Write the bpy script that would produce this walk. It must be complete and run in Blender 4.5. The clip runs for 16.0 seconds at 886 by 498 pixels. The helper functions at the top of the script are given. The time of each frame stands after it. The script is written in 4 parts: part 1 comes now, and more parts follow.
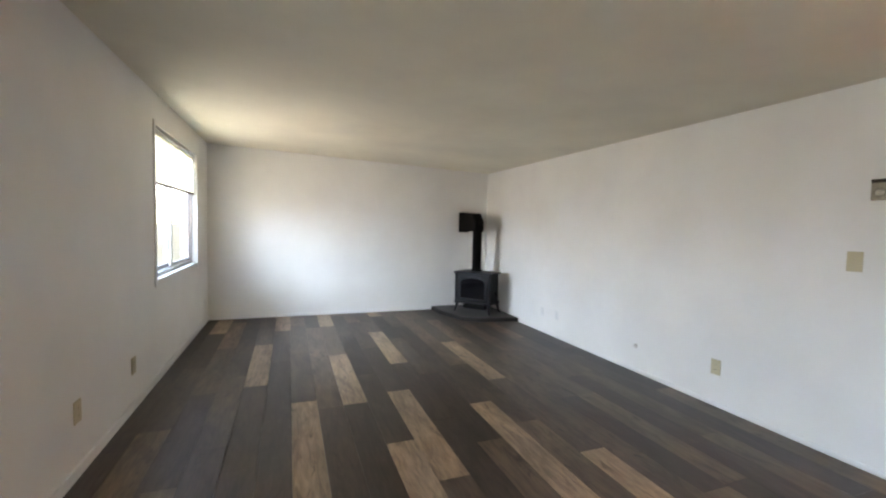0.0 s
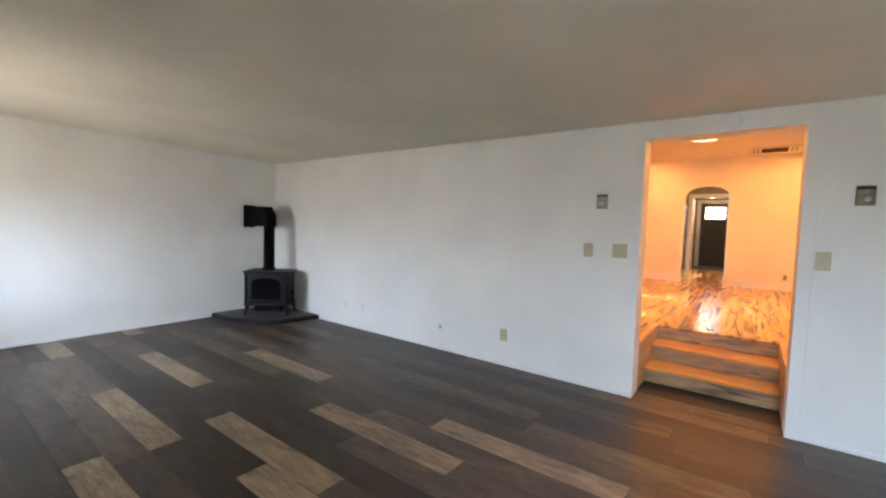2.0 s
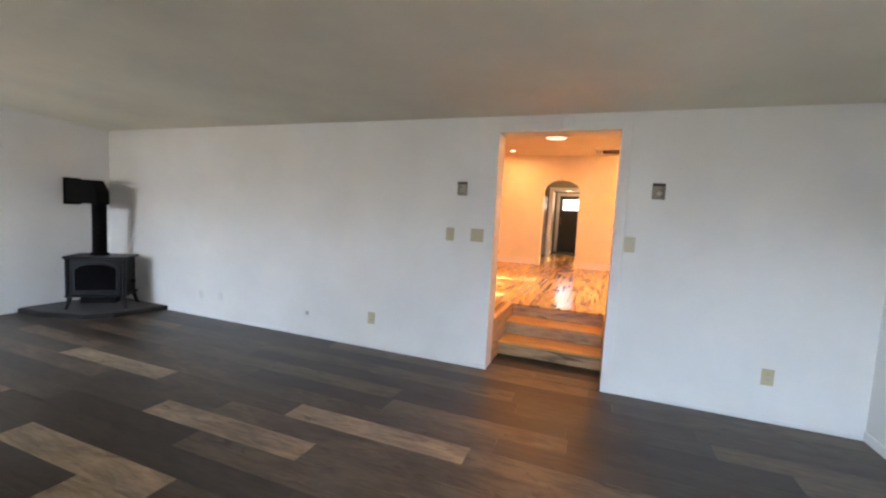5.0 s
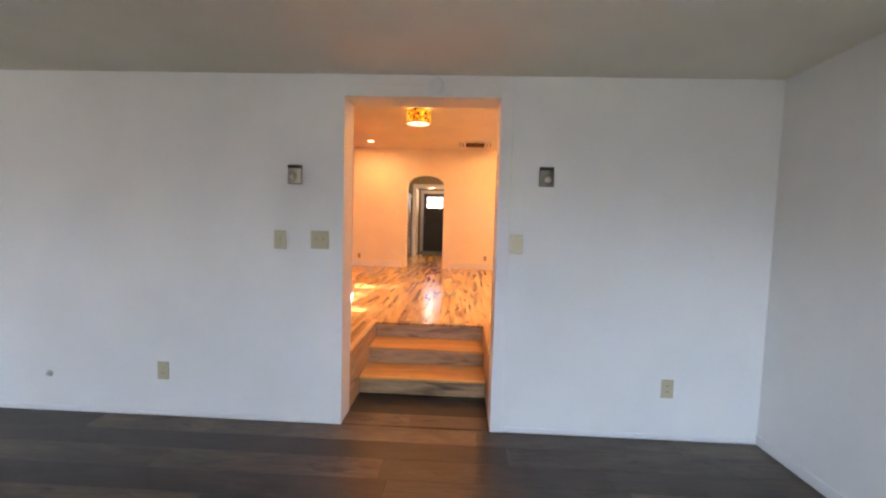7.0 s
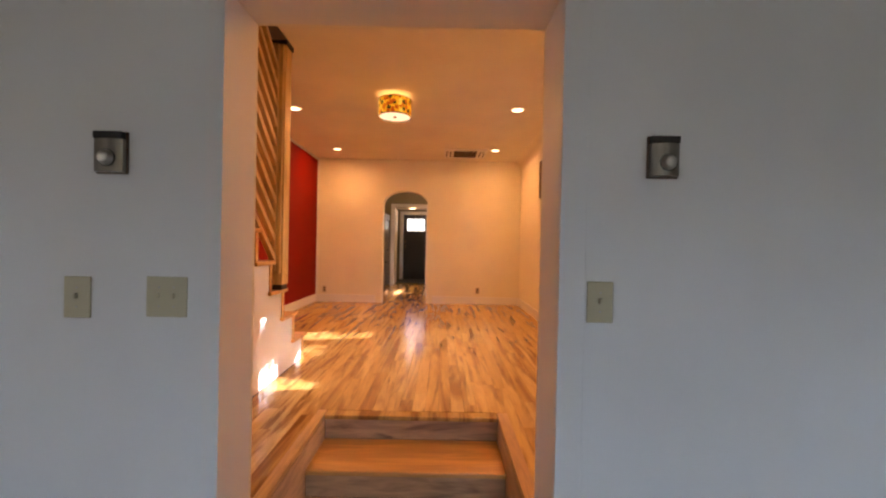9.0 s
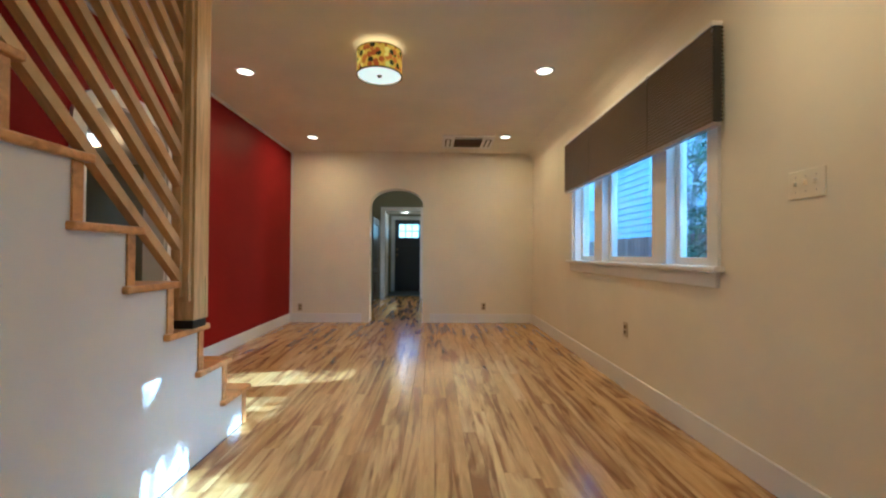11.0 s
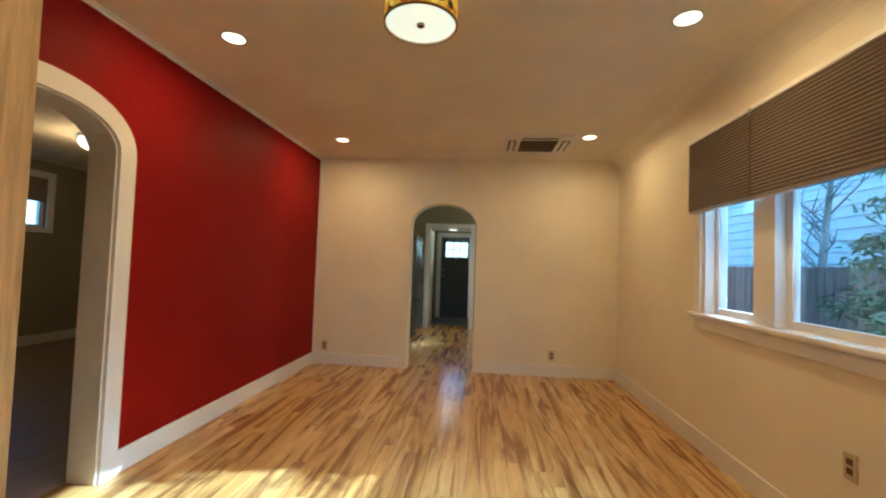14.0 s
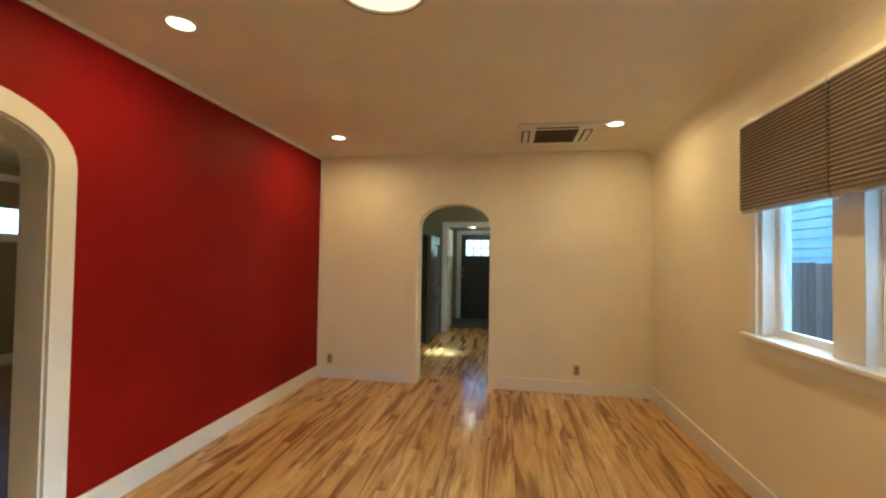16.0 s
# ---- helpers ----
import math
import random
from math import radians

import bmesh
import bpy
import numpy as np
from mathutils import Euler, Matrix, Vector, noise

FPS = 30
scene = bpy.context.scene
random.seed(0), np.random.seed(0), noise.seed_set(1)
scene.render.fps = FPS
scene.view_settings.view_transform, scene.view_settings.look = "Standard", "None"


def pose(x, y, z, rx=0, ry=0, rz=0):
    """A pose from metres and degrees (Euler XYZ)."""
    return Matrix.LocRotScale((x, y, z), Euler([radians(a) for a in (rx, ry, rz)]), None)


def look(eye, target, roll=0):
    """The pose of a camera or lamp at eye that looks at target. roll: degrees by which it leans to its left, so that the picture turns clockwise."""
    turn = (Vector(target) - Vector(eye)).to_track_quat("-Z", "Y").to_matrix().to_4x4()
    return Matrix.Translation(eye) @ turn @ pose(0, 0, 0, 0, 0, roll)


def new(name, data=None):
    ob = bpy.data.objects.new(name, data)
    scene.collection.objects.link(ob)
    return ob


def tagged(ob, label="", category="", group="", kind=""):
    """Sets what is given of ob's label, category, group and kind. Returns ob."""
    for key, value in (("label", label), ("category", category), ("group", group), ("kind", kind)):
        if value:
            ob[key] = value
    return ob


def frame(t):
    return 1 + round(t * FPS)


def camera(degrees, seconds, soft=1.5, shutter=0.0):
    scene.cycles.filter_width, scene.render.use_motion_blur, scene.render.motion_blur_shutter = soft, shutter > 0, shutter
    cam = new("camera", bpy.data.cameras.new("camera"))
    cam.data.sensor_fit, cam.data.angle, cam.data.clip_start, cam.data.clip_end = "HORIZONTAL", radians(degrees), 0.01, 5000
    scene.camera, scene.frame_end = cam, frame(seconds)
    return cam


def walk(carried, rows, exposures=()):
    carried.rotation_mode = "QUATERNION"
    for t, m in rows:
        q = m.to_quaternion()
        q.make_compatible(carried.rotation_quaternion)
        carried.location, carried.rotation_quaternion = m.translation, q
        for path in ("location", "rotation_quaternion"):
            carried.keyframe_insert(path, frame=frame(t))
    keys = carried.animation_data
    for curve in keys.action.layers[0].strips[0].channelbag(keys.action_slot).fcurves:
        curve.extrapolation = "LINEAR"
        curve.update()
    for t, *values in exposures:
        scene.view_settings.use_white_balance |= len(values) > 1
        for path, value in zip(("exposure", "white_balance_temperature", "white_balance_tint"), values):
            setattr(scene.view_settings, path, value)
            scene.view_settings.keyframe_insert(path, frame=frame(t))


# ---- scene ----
cam = camera(94.2, 16.0, soft=2.2)
EXPOSURES = [(0.0, 3.62, 6900, 28), (3.0, 3.35, 6700, 29), (5.2, 3.42, 6600, 29), (7.5, 3.08, 6500, 32), (9.0, 2.45, 6600, 32), (11.3, 2.05, 3450, -10), (12.0, 2.05, 3700, -9), (13.0, 2.1, 4150, -5), (15.2, 2.15, 4000, -17), (16.0, 2.22, 4050, -15)]
PATH = [
    (0, (-3.404, 0.001, 1.466), (-2.703, 1.871, 1.357), 1.4),
    (0.5, (-3.596, 0.154, 1.451), (-2.715, 1.944, 1.307), 1.9),
    (1, (-3.733, 0.387, 1.492), (-2.651, 2.069, 1.475), 0.2),
    (1.5, (-3.825, 0.408, 1.512), (-2.518, 1.922, 1.524), 1.5),
    (2, (-3.941, 0.332, 1.498), (-2.337, 1.521, 1.382), 1.7),
    (2.5, (-4.015, 0.274, 1.503), (-2.433, 1.487, 1.343), 1.6),
    (3, (-4.037, 0.218, 1.508), (-2.492, 1.476, 1.331), 2.0),
    (3.5, (-4.04, 0.199, 1.493), (-2.472, 1.428, 1.32), 2.9),
    (4, (-4.026, 0.171, 1.483), (-2.366, 1.277, 1.337), 3.5),
    (4.5, (-3.985, 0.153, 1.487), (-2.219, 1.08, 1.341), 3.4),
    (5, (-3.866, 0.134, 1.477), (-2.003, 0.845, 1.319), 3.1),
    (5.2, (-3.788, 0.124, 1.471), (-1.897, 0.757, 1.313), 3.0),
    (7.3, (-2.594, 0.29, 1.458), (-0.6, 0.356, 1.329), 1.6),
    (7.5, (-2.425, 0.278, 1.472), (-0.43, 0.35, 1.343), 1.8),
    (8, (-2.051, 0.302, 1.461), (-0.055, 0.251, 1.351), 1.5),
    (8.5, (-1.701, 0.371, 1.475), (0.297, 0.302, 1.417), 1.2),
    (9, (-1.297, 0.403, 1.489), (0.703, 0.397, 1.474), 1.2),
    (9.2, (-1.177, 0.411, 1.482), (0.823, 0.388, 1.466), 1.2),
    (11.3, (0.076, 0.535, 1.486), (2.075, 0.485, 1.531), -0.0),
    (11.5, (0.195, 0.558, 1.483), (2.192, 0.502, 1.569), 0.2),
    (12, (0.489, 0.564, 1.483), (2.488, 0.527, 1.553), -0.7),
    (12.5, (0.77, 0.534, 1.542), (2.759, 0.735, 1.613), 0.2),
    (13, (0.882, 0.515, 1.626), (2.855, 0.83, 1.719), 1.8),
    (13.5, (0.972, 0.534, 1.637), (2.952, 0.792, 1.742), 2.2),
    (14, (1.13, 0.608, 1.707), (3.12, 0.792, 1.788), 2.0),
    (14.5, (1.19, 0.631, 1.754), (3.184, 0.781, 1.802), 1.5),
    (15, (1.238, 0.634, 1.758), (3.233, 0.771, 1.784), 1.1),
    (15.5, (1.37, 0.586, 1.759), (3.364, 0.736, 1.787), 1.2),
    (16, (1.587, 0.457, 1.851), (3.561, 0.776, 1.897), 0.9),
]
walk(cam, [(t, look(eye, target, roll)) for t, eye, target, roll in PATH], EXPOSURES)

# ---- light ----
SUN_TO = Vector((0.22, -1.0, 0.46)).normalized()
SKY, SUN, CAN, DRUM, DAY = 0.15, 4.0, 2.55, 2.2, 9.5
world = bpy.data.worlds.new("sky")
scene.world = world
world.use_nodes = True
wn = world.node_tree.nodes
sky = wn.new("ShaderNodeTexSky")
sky.sky_type = "NISHITA"
sky.sun_disc = False
sky.sun_elevation = math.asin(SUN_TO.z)
sky.sun_rotation = math.atan2(SUN_TO.x, SUN_TO.y)
wn["Background"].inputs["Strength"].default_value = SKY
world.node_tree.links.new(sky.outputs[0], wn["Background"].inputs["Color"])
sun = new("sun", bpy.data.lights.new("sun", "SUN"))
sun.data.energy, sun.data.angle, sun.data.color = SUN, radians(0.5), (1.0, 0.96, 0.90)
sun.matrix_world = look((8, -20, 10), Vector((8, -20, 10)) - SUN_TO)
TUNGSTEN = (1.0, 0.468, 0.142)


def stand_in_lamp(name, x, y, z, wide, high, turn, tilt, energy, spread, colour=(0.66, 0.81, 1.0)):
    """An added area lamp that stands in for light coming by a window, at any tilt."""
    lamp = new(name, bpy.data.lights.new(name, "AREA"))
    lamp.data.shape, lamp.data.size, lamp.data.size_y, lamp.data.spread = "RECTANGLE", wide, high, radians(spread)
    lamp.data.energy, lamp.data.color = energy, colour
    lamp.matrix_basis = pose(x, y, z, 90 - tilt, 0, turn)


# Lamps added well outside the west windows, in place of bright sky.
for lamp_name, lamp_y, share in (("sky_light_a", 5.2, 18.0), ("sky_light_b", -0.10, 14.5)):
    stand_in_lamp(lamp_name, -9.5, lamp_y, 4.05, 6.0, 4.3, -90, 0, DAY * share, 180, (0.53, 0.81, 1.0))
# Lamps added behind the roller cloth for daylight filtering through it.
stand_in_lamp("window_shade_light_a", -4.60, 5.2, 2.05, 1.6, 0.36, -90, 12, DAY * 0.05, 130, (1.0, 0.94, 0.84))
stand_in_lamp("window_shade_light_b", -4.60, -0.10, 2.05, 1.8, 0.36, -90, 12, DAY * 0.05, 130, (1.0, 0.94, 0.84))
# Upward fill lamps added in the openings for daylight bounced off the ground.
stand_in_lamp("ground_light_a", -4.57, 5.2, 1.36, 1.6, 0.74, -90, -18, DAY * 0.16, 150, (1.0, 0.91, 0.74))
stand_in_lamp("ground_light_b", -4.57, -0.10, 1.36, 1.8, 0.74, -90, -18, DAY * 0.06, 150, (1.0, 0.91, 0.74))
# Blue lamp added outside, above the triple window, in place of sky.
stand_in_lamp("sky_light_triple", 3.0, -2.5, 3.9, 4.5, 1.3, 0, 48, DAY * 0.9, 180, (0.40, 0.69, 1.0))
# Warm fill lamp added in the unseen window for the kitchen's room light.
stand_in_lamp("window_light_kitchen", 8.375, -1.19, 1.85, 1.1, 0.9, 0, 20, DAY * 0.7, 150, (1.0, 0.62, 0.30))
# Narrow beam added to imitate a sun patch; the house blocks the real sun.
stand_in_lamp("window_sun_kitchen", 8.3, -1.18, 1.85, 0.34, 0.22, 12, 27, DAY * 0.10, 5, (1.0, 0.90, 0.78))


# ---- materials ----
def shader(name, rough=0.5, metal=0.0):
    m = bpy.data.materials.new(name)
    m.use_nodes = True
    b = m.node_tree.nodes["Principled BSDF"]
    b.inputs["Roughness"].default_value = rough
    b.inputs["Metallic"].default_value = metal
    return m, m.node_tree.nodes, m.node_tree.links, b


def coords(nodes, links, scale, spread=True):
    """Local coordinates, shifted by each object's own random number and stretched."""
    tc = nodes.new("ShaderNodeTexCoord")
    mp = nodes.new("ShaderNodeMapping")
    mp.inputs["Scale"].default_value = scale
    if spread:
        info = nodes.new("ShaderNodeObjectInfo")
        add = nodes.new("ShaderNodeVectorMath")
        add.operation = "MULTIPLY_ADD"
        links.new(info.outputs["Random"], add.inputs[0])
        add.inputs[1].default_value = (37.0, 53.0, 11.0)
        links.new(tc.outputs["Object"], add.inputs[2])
        links.new(add.outputs[0], mp.inputs["Vector"])
    else:
        links.new(tc.outputs["Object"], mp.inputs["Vector"])
    return mp.outputs[0]


def noise_node(nodes, links, vec, scale, detail=4.0, rough=0.55, distort=0.0):
    n = nodes.new("ShaderNodeTexNoise")
    n.inputs["Scale"].default_value = scale
    n.inputs["Detail"].default_value = detail
    n.inputs["Roughness"].default_value = rough
    n.inputs["Distortion"].default_value = distort
    links.new(vec, n.inputs["Vector"])
    return n.outputs["Fac"]


def ramp(nodes, links, fac, stops, step=False):
    r = nodes.new("ShaderNodeValToRGB")
    e = r.color_ramp.elements
    while len(e) < len(stops):
        e.new(0.5)
    for el, (p, c) in zip(e, stops):
        el.position = p
        el.color = (*c, 1.0)
    if step:
        r.color_ramp.interpolation = "CONSTANT"
    links.new(fac, r.inputs["Fac"])
    return r.outputs["Color"]


def mix(nodes, links, a, b, fac, mode="MIX"):
    n = nodes.new("ShaderNodeMix")
    n.data_type, n.blend_type = "RGBA", mode
    for sock, v in ((n.inputs[6], a), (n.inputs[7], b), (n.inputs[0], fac)):
        if isinstance(v, (tuple, list)):
            sock.default_value = (*v, 1.0)
        elif isinstance(v, (int, float)):
            sock.default_value = v
        else:
            links.new(v, sock)
    return n.outputs[2]


def bump(nodes, links, b, height, strength, distance=0.002):
    n = nodes.new("ShaderNodeBump")
    n.inputs["Strength"].default_value = strength
    n.inputs["Distance"].default_value = distance
    links.new(height, n.inputs["Height"])
    links.new(n.outputs[0], b.inputs["Normal"])


def painted(name, colour, rough=0.55, vary=0.06, grain=90.0, relief=0.25, spread=False, gloss=0.5):
    """Rolled wall paint, plastic or plain coated stuff: slow blotches and a fine orange-peel."""
    m, n, l, b = shader(name, rough)
    b.inputs["Specular IOR Level"].default_value = gloss
    v = coords(n, l, (1, 1, 1), spread)
    slow = noise_node(n, l, v, 1.3, 3.0)
    fine = noise_node(n, l, v, grain, 3.0)
    dark = tuple(c * (1 - vary * 2) for c in colour)
    light = tuple(min(1, c * (1 + vary)) for c in colour)
    l.new(ramp(n, l, slow, [(0.3, dark), (0.7, light)]), b.inputs["Base Color"])
    bump(n, l, b, fine, relief)
    return m


def wood(name, tones, stretch, grain=9.0, rough=0.4, streak=None, relief=0.15, gloss=0.5, depth=1.0):
    """Sawn wood: tones by board, long grain, optional dark streaks. stretch: coordinates' scale along x, y, z."""
    m, n, l, b = shader(name, rough)
    b.inputs["Specular IOR Level"].default_value = gloss
    info = n.new("ShaderNodeObjectInfo")
    base = ramp(n, l, info.outputs["Random"], tones)
    v = coords(n, l, stretch)
    long = noise_node(n, l, v, grain, 6.0, 0.65, 0.6)
    col = mix(n, l, base, ramp(n, l, long, [(0.25, (0.42, 0.40, 0.38)), (0.62, (1.12, 1.1, 1.08))]), 0.85, "MULTIPLY")
    if streak:
        colour, low, high, scale = streak
        w = noise_node(n, l, v, scale, 3.0, 0.5, 1.4)
        mask = ramp(n, l, w, [(low, (0, 0, 0)), (high, (1, 1, 1))])
        col = mix(n, l, col, colour, mix(n, l, (0, 0, 0), mask, depth))
    l.new(col, b.inputs["Base Color"])
    bump(n, l, b, long, relief, 0.001)
    return m


def tiger_wood():
    """Pale varnished hardwood with feathered brown figure: wide flames, fine dark lines and slow tone from board to board."""
    m, n, l, b = shader("tiger striped hardwood", 0.17)
    info = n.new("ShaderNodeObjectInfo")
    base = ramp(n, l, info.outputs["Random"], [(0.0, (0.53, 0.325, 0.088)), (0.5, (0.61, 0.40, 0.12)), (1.0, (0.68, 0.475, 0.165))])
    v = coords(n, l, (0.62, 5.4, 1))
    grain = noise_node(n, l, v, 5.0, 6.0, 0.65, 0.6)
    col = mix(n, l, base, ramp(n, l, grain, [(0.25, (0.62, 0.56, 0.48)), (0.62, (1.08, 1.07, 1.05))]), 0.8, "MULTIPLY")
    flame = noise_node(n, l, v, 0.95, 3.0, 0.5, 2.1)
    col = mix(n, l, col, (0.23, 0.108, 0.030), ramp(n, l, flame, [(0.48, (0, 0, 0)), (0.54, (0.4, 0.4, 0.4)), (0.64, (0.9, 0.9, 0.9))]))
    lines = noise_node(n, l, v, 2.6, 3.0, 0.5, 1.8)
    both = mix(n, l, ramp(n, l, lines, [(0.55, (0, 0, 0)), (0.66, (0.8, 0.8, 0.8))]), ramp(n, l, flame, [(0.42, (0.15, 0.15, 0.15)), (0.56, (0.8, 0.8, 0.8))]), 1.0, "MULTIPLY")
    col = mix(n, l, col, (0.15, 0.066, 0.018), both)
    l.new(col, b.inputs["Base Color"])
    bump(n, l, b, grain, 0.04, 0.001)
    return m


def plank_vinyl(name, tones, knot, gloss):
    """Printed vinyl plank: tone by board, weathered patches, fine grain and dark knots."""
    m, n, l, b = shader(name, 0.42)
    b.inputs["Specular IOR Level"].default_value = gloss
    info = n.new("ShaderNodeObjectInfo")
    base = ramp(n, l, info.outputs["Random"], tones)
    v = coords(n, l, (7, 0.9, 1))
    grain = noise_node(n, l, v, 5.0, 6.0, 0.68, 0.6)
    col = mix(n, l, base, ramp(n, l, grain, [(0.25, (0.40, 0.38, 0.36)), (0.62, (1.18, 1.15, 1.12))]), 0.9, "MULTIPLY")
    w = coords(n, l, (4.0, 1.3, 1))
    patch = noise_node(n, l, w, 1.3, 4.0, 0.6, 0.8)
    col = mix(n, l, col, ramp(n, l, patch, [(0.34, (0.55, 0.55, 0.56)), (0.5, (1, 1, 1)), (0.68, (1.45, 1.38, 1.28))]), 0.8, "MULTIPLY")
    spots = noise_node(n, l, w, 3.4, 3.0, 0.5, 1.2)
    col = mix(n, l, col, knot, ramp(n, l, spots, [(0.60, (0, 0, 0)), (0.74, (0.9, 0.9, 0.9))]))
    l.new(col, b.inputs["Base Color"])
    bump(n, l, b, grain, 0.15, 0.001)
    return m


def metal(name, colour, rough, scale=60.0):
    m, n, l, b = shader(name, rough, 1.0)
    v = coords(n, l, (1, 1, 0.15), False)
    f = noise_node(n, l, v, scale, 3.0)
    l.new(ramp(n, l, f, [(0.3, tuple(c * 0.8 for c in colour)), (0.7, colour)]), b.inputs["Base Color"])
    return m


def glowing(name, colour, strength):
    m, n, l, b = shader(name, 0.5)
    b.inputs["Base Color"].default_value = (*colour, 1)
    b.inputs["Emission Color"].default_value = (*colour, 1)
    b.inputs["Emission Strength"].default_value = strength
    return m


WHITE = painted("white wall paint", (0.80, 0.79, 0.755), 0.5, 0.03)
CREAM = painted("warm white wall paint", (0.81, 0.77, 0.61), 0.45, 0.03)
CEIL = painted("ceiling paint", (0.79, 0.75, 0.62), 0.8, 0.04, 160.0, 0.5)
RED = painted("deep red wall paint", (0.228, 0.0058, 0.0004), 0.5, 0.06, 70.0, 0.3, gloss=0.05)
TRIM = painted("white gloss trim paint", (0.80, 0.80, 0.78), 0.35, 0.03, 40.0, 0.1)
SAGE = painted("grey green wall paint", (0.27, 0.265, 0.18), 0.5, 0.04)
IVORY = painted("ivory plastic", (0.52, 0.46, 0.29), 0.35, 0.03, 30.0, 0.05)
BROWN = painted("brown plastic", (0.10, 0.055, 0.03), 0.4, 0.05, 30.0, 0.05)
PLASTIC = painted("white plastic", (0.75, 0.75, 0.73), 0.4, 0.03, 30.0, 0.05)
# Black of real dark parts, and painted shade for slots and openings.
SLOT = painted("near black, also for shaded slots", (0.02, 0.02, 0.02), 0.6)
IRON = painted("black cast iron", (0.007, 0.008, 0.009), 0.45, 0.2, 120.0, 0.5, gloss=0.22)
FLUE = painted("matt black stove pipe", (0.004, 0.004, 0.004), 0.6, 0.2, 100.0, 0.2, gloss=0.08)
SLATE = painted("dark slate", (0.028, 0.026, 0.025), 0.65, 0.25, 35.0, 0.6, gloss=0.2)
RUBBER = painted("black steel foot", (0.012, 0.012, 0.012), 0.5)
CHARCOAL = painted("charcoal door paint", (0.035, 0.037, 0.042), 0.4, 0.06, 60.0, 0.15)
DARKNICKEL = metal("worn nickel", (0.30, 0.28, 0.24), 0.35)
ALU = metal("aluminium window frame", (0.55, 0.56, 0.57), 0.45)
STEEL = metal("brushed stainless steel", (0.20, 0.20, 0.195), 0.28)
NICKEL = metal("brushed nickel", (0.55, 0.52, 0.46), 0.35)
BRONZE = metal("bronze", (0.35, 0.26, 0.13), 0.4)
VINYL = plank_vinyl("vinyl plank", [(0.0, (0.030, 0.023, 0.019)), (0.35, (0.054, 0.040, 0.031)), (0.7, (0.090, 0.066, 0.048)), (1.0, (0.135, 0.098, 0.070))], (0.022, 0.017, 0.014), 0.45)
VINYL_TAN = plank_vinyl("pale vinyl plank", [(0.0, (0.23, 0.17, 0.112)), (1.0, (0.33, 0.252, 0.175))], (0.10, 0.07, 0.045), 0.45)
TIGER = tiger_wood()
RUSTIC = wood("rustic plank", [(0.0, (0.42, 0.26, 0.13)), (1.0, (0.52, 0.33, 0.175))], (1, 0.9, 6), 4.0, 0.45, ((0.11, 0.055, 0.028), 0.53, 0.70, 1.2))
OAK = wood("oiled oak", [(0.0, (0.48, 0.28, 0.085)), (1.0, (0.55, 0.33, 0.11))], (0.9, 8, 8), 4.0, 0.42)
TREAD = wood("varnished oak tread", [(0.0, (0.62, 0.33, 0.08)), (1.0, (0.68, 0.38, 0.10))], (6, 0.5, 6), 3.0, 0.3, None, 0.05)
FIR = wood("clear fir", [(0.0, (0.68, 0.485, 0.19)), (1.0, (0.74, 0.55, 0.235))], (9, 9, 0.7), 4.0, 0.45)
RAIL = wood("sanded fir rail", [(0.0, (0.62, 0.43, 0.17)), (1.0, (0.70, 0.50, 0.21))], (1.0, 7, 1.0), 2.5, 0.45, None, 0.08)
BARE = wood("brown room floor", [(0.0, (0.16, 0.11, 0.07)), (1.0, (0.24, 0.17, 0.11))], (0.8, 9, 1), 4.0, 0.4)
FENCE = wood("weathered cedar", [(0.0, (0.28, 0.19, 0.15)), (0.5, (0.38, 0.28, 0.23)), (1.0, (0.46, 0.36, 0.30))], (9, 9, 0.6), 5.0, 0.8)
SIDING = painted("pale painted siding", (0.68, 0.69, 0.69), 0.6, 0.06, 30.0, 0.2)
ROOFING = painted("asphalt shingle", (0.08, 0.08, 0.085), 0.9, 0.2, 60.0, 0.6)
BARK = painted("grey bark", (0.42, 0.40, 0.38), 0.9, 0.3, 25.0, 1.0)
NEEDLE = painted("conifer foliage", (0.27, 0.31, 0.19), 0.7, 0.3, 8.0, 0.2)
EARTH = painted("grass and earth", (0.10, 0.11, 0.055), 0.95, 0.3, 12.0, 0.8)
GLOW = glowing("lit lens", (1.0, 0.66, 0.32), 1.1)


def make_glass():
    m, n, l, b = shader("window glass", 0.0)
    b.inputs["Base Color"].default_value = (0.97, 0.985, 0.98, 1)
    b.inputs["Transmission Weight"].default_value = 1.0
    b.inputs["IOR"].default_value = 1.45
    return m


def make_fabric(name, colour, through_colour, share, rough=0.9):
    """Woven shade cloth that lets some light through."""
    m, n, l, b = shader(name, rough)
    v = coords(n, l, (1, 1, 1), False)
    weave = noise_node(n, l, v, 220.0, 2.0)
    l.new(ramp(n, l, weave, [(0.35, tuple(c * 0.85 for c in colour)), (0.65, colour)]), b.inputs["Base Color"])
    t = n.new("ShaderNodeBsdfTranslucent")
    t.inputs["Color"].default_value = (*through_colour, 1)
    mx = n.new("ShaderNodeMixShader")
    mx.inputs[0].default_value = share
    l.new(b.outputs[0], mx.inputs[1])
    l.new(t.outputs[0], mx.inputs[2])
    l.new(mx.outputs[0], n["Material Output"].inputs["Surface"])
    return m


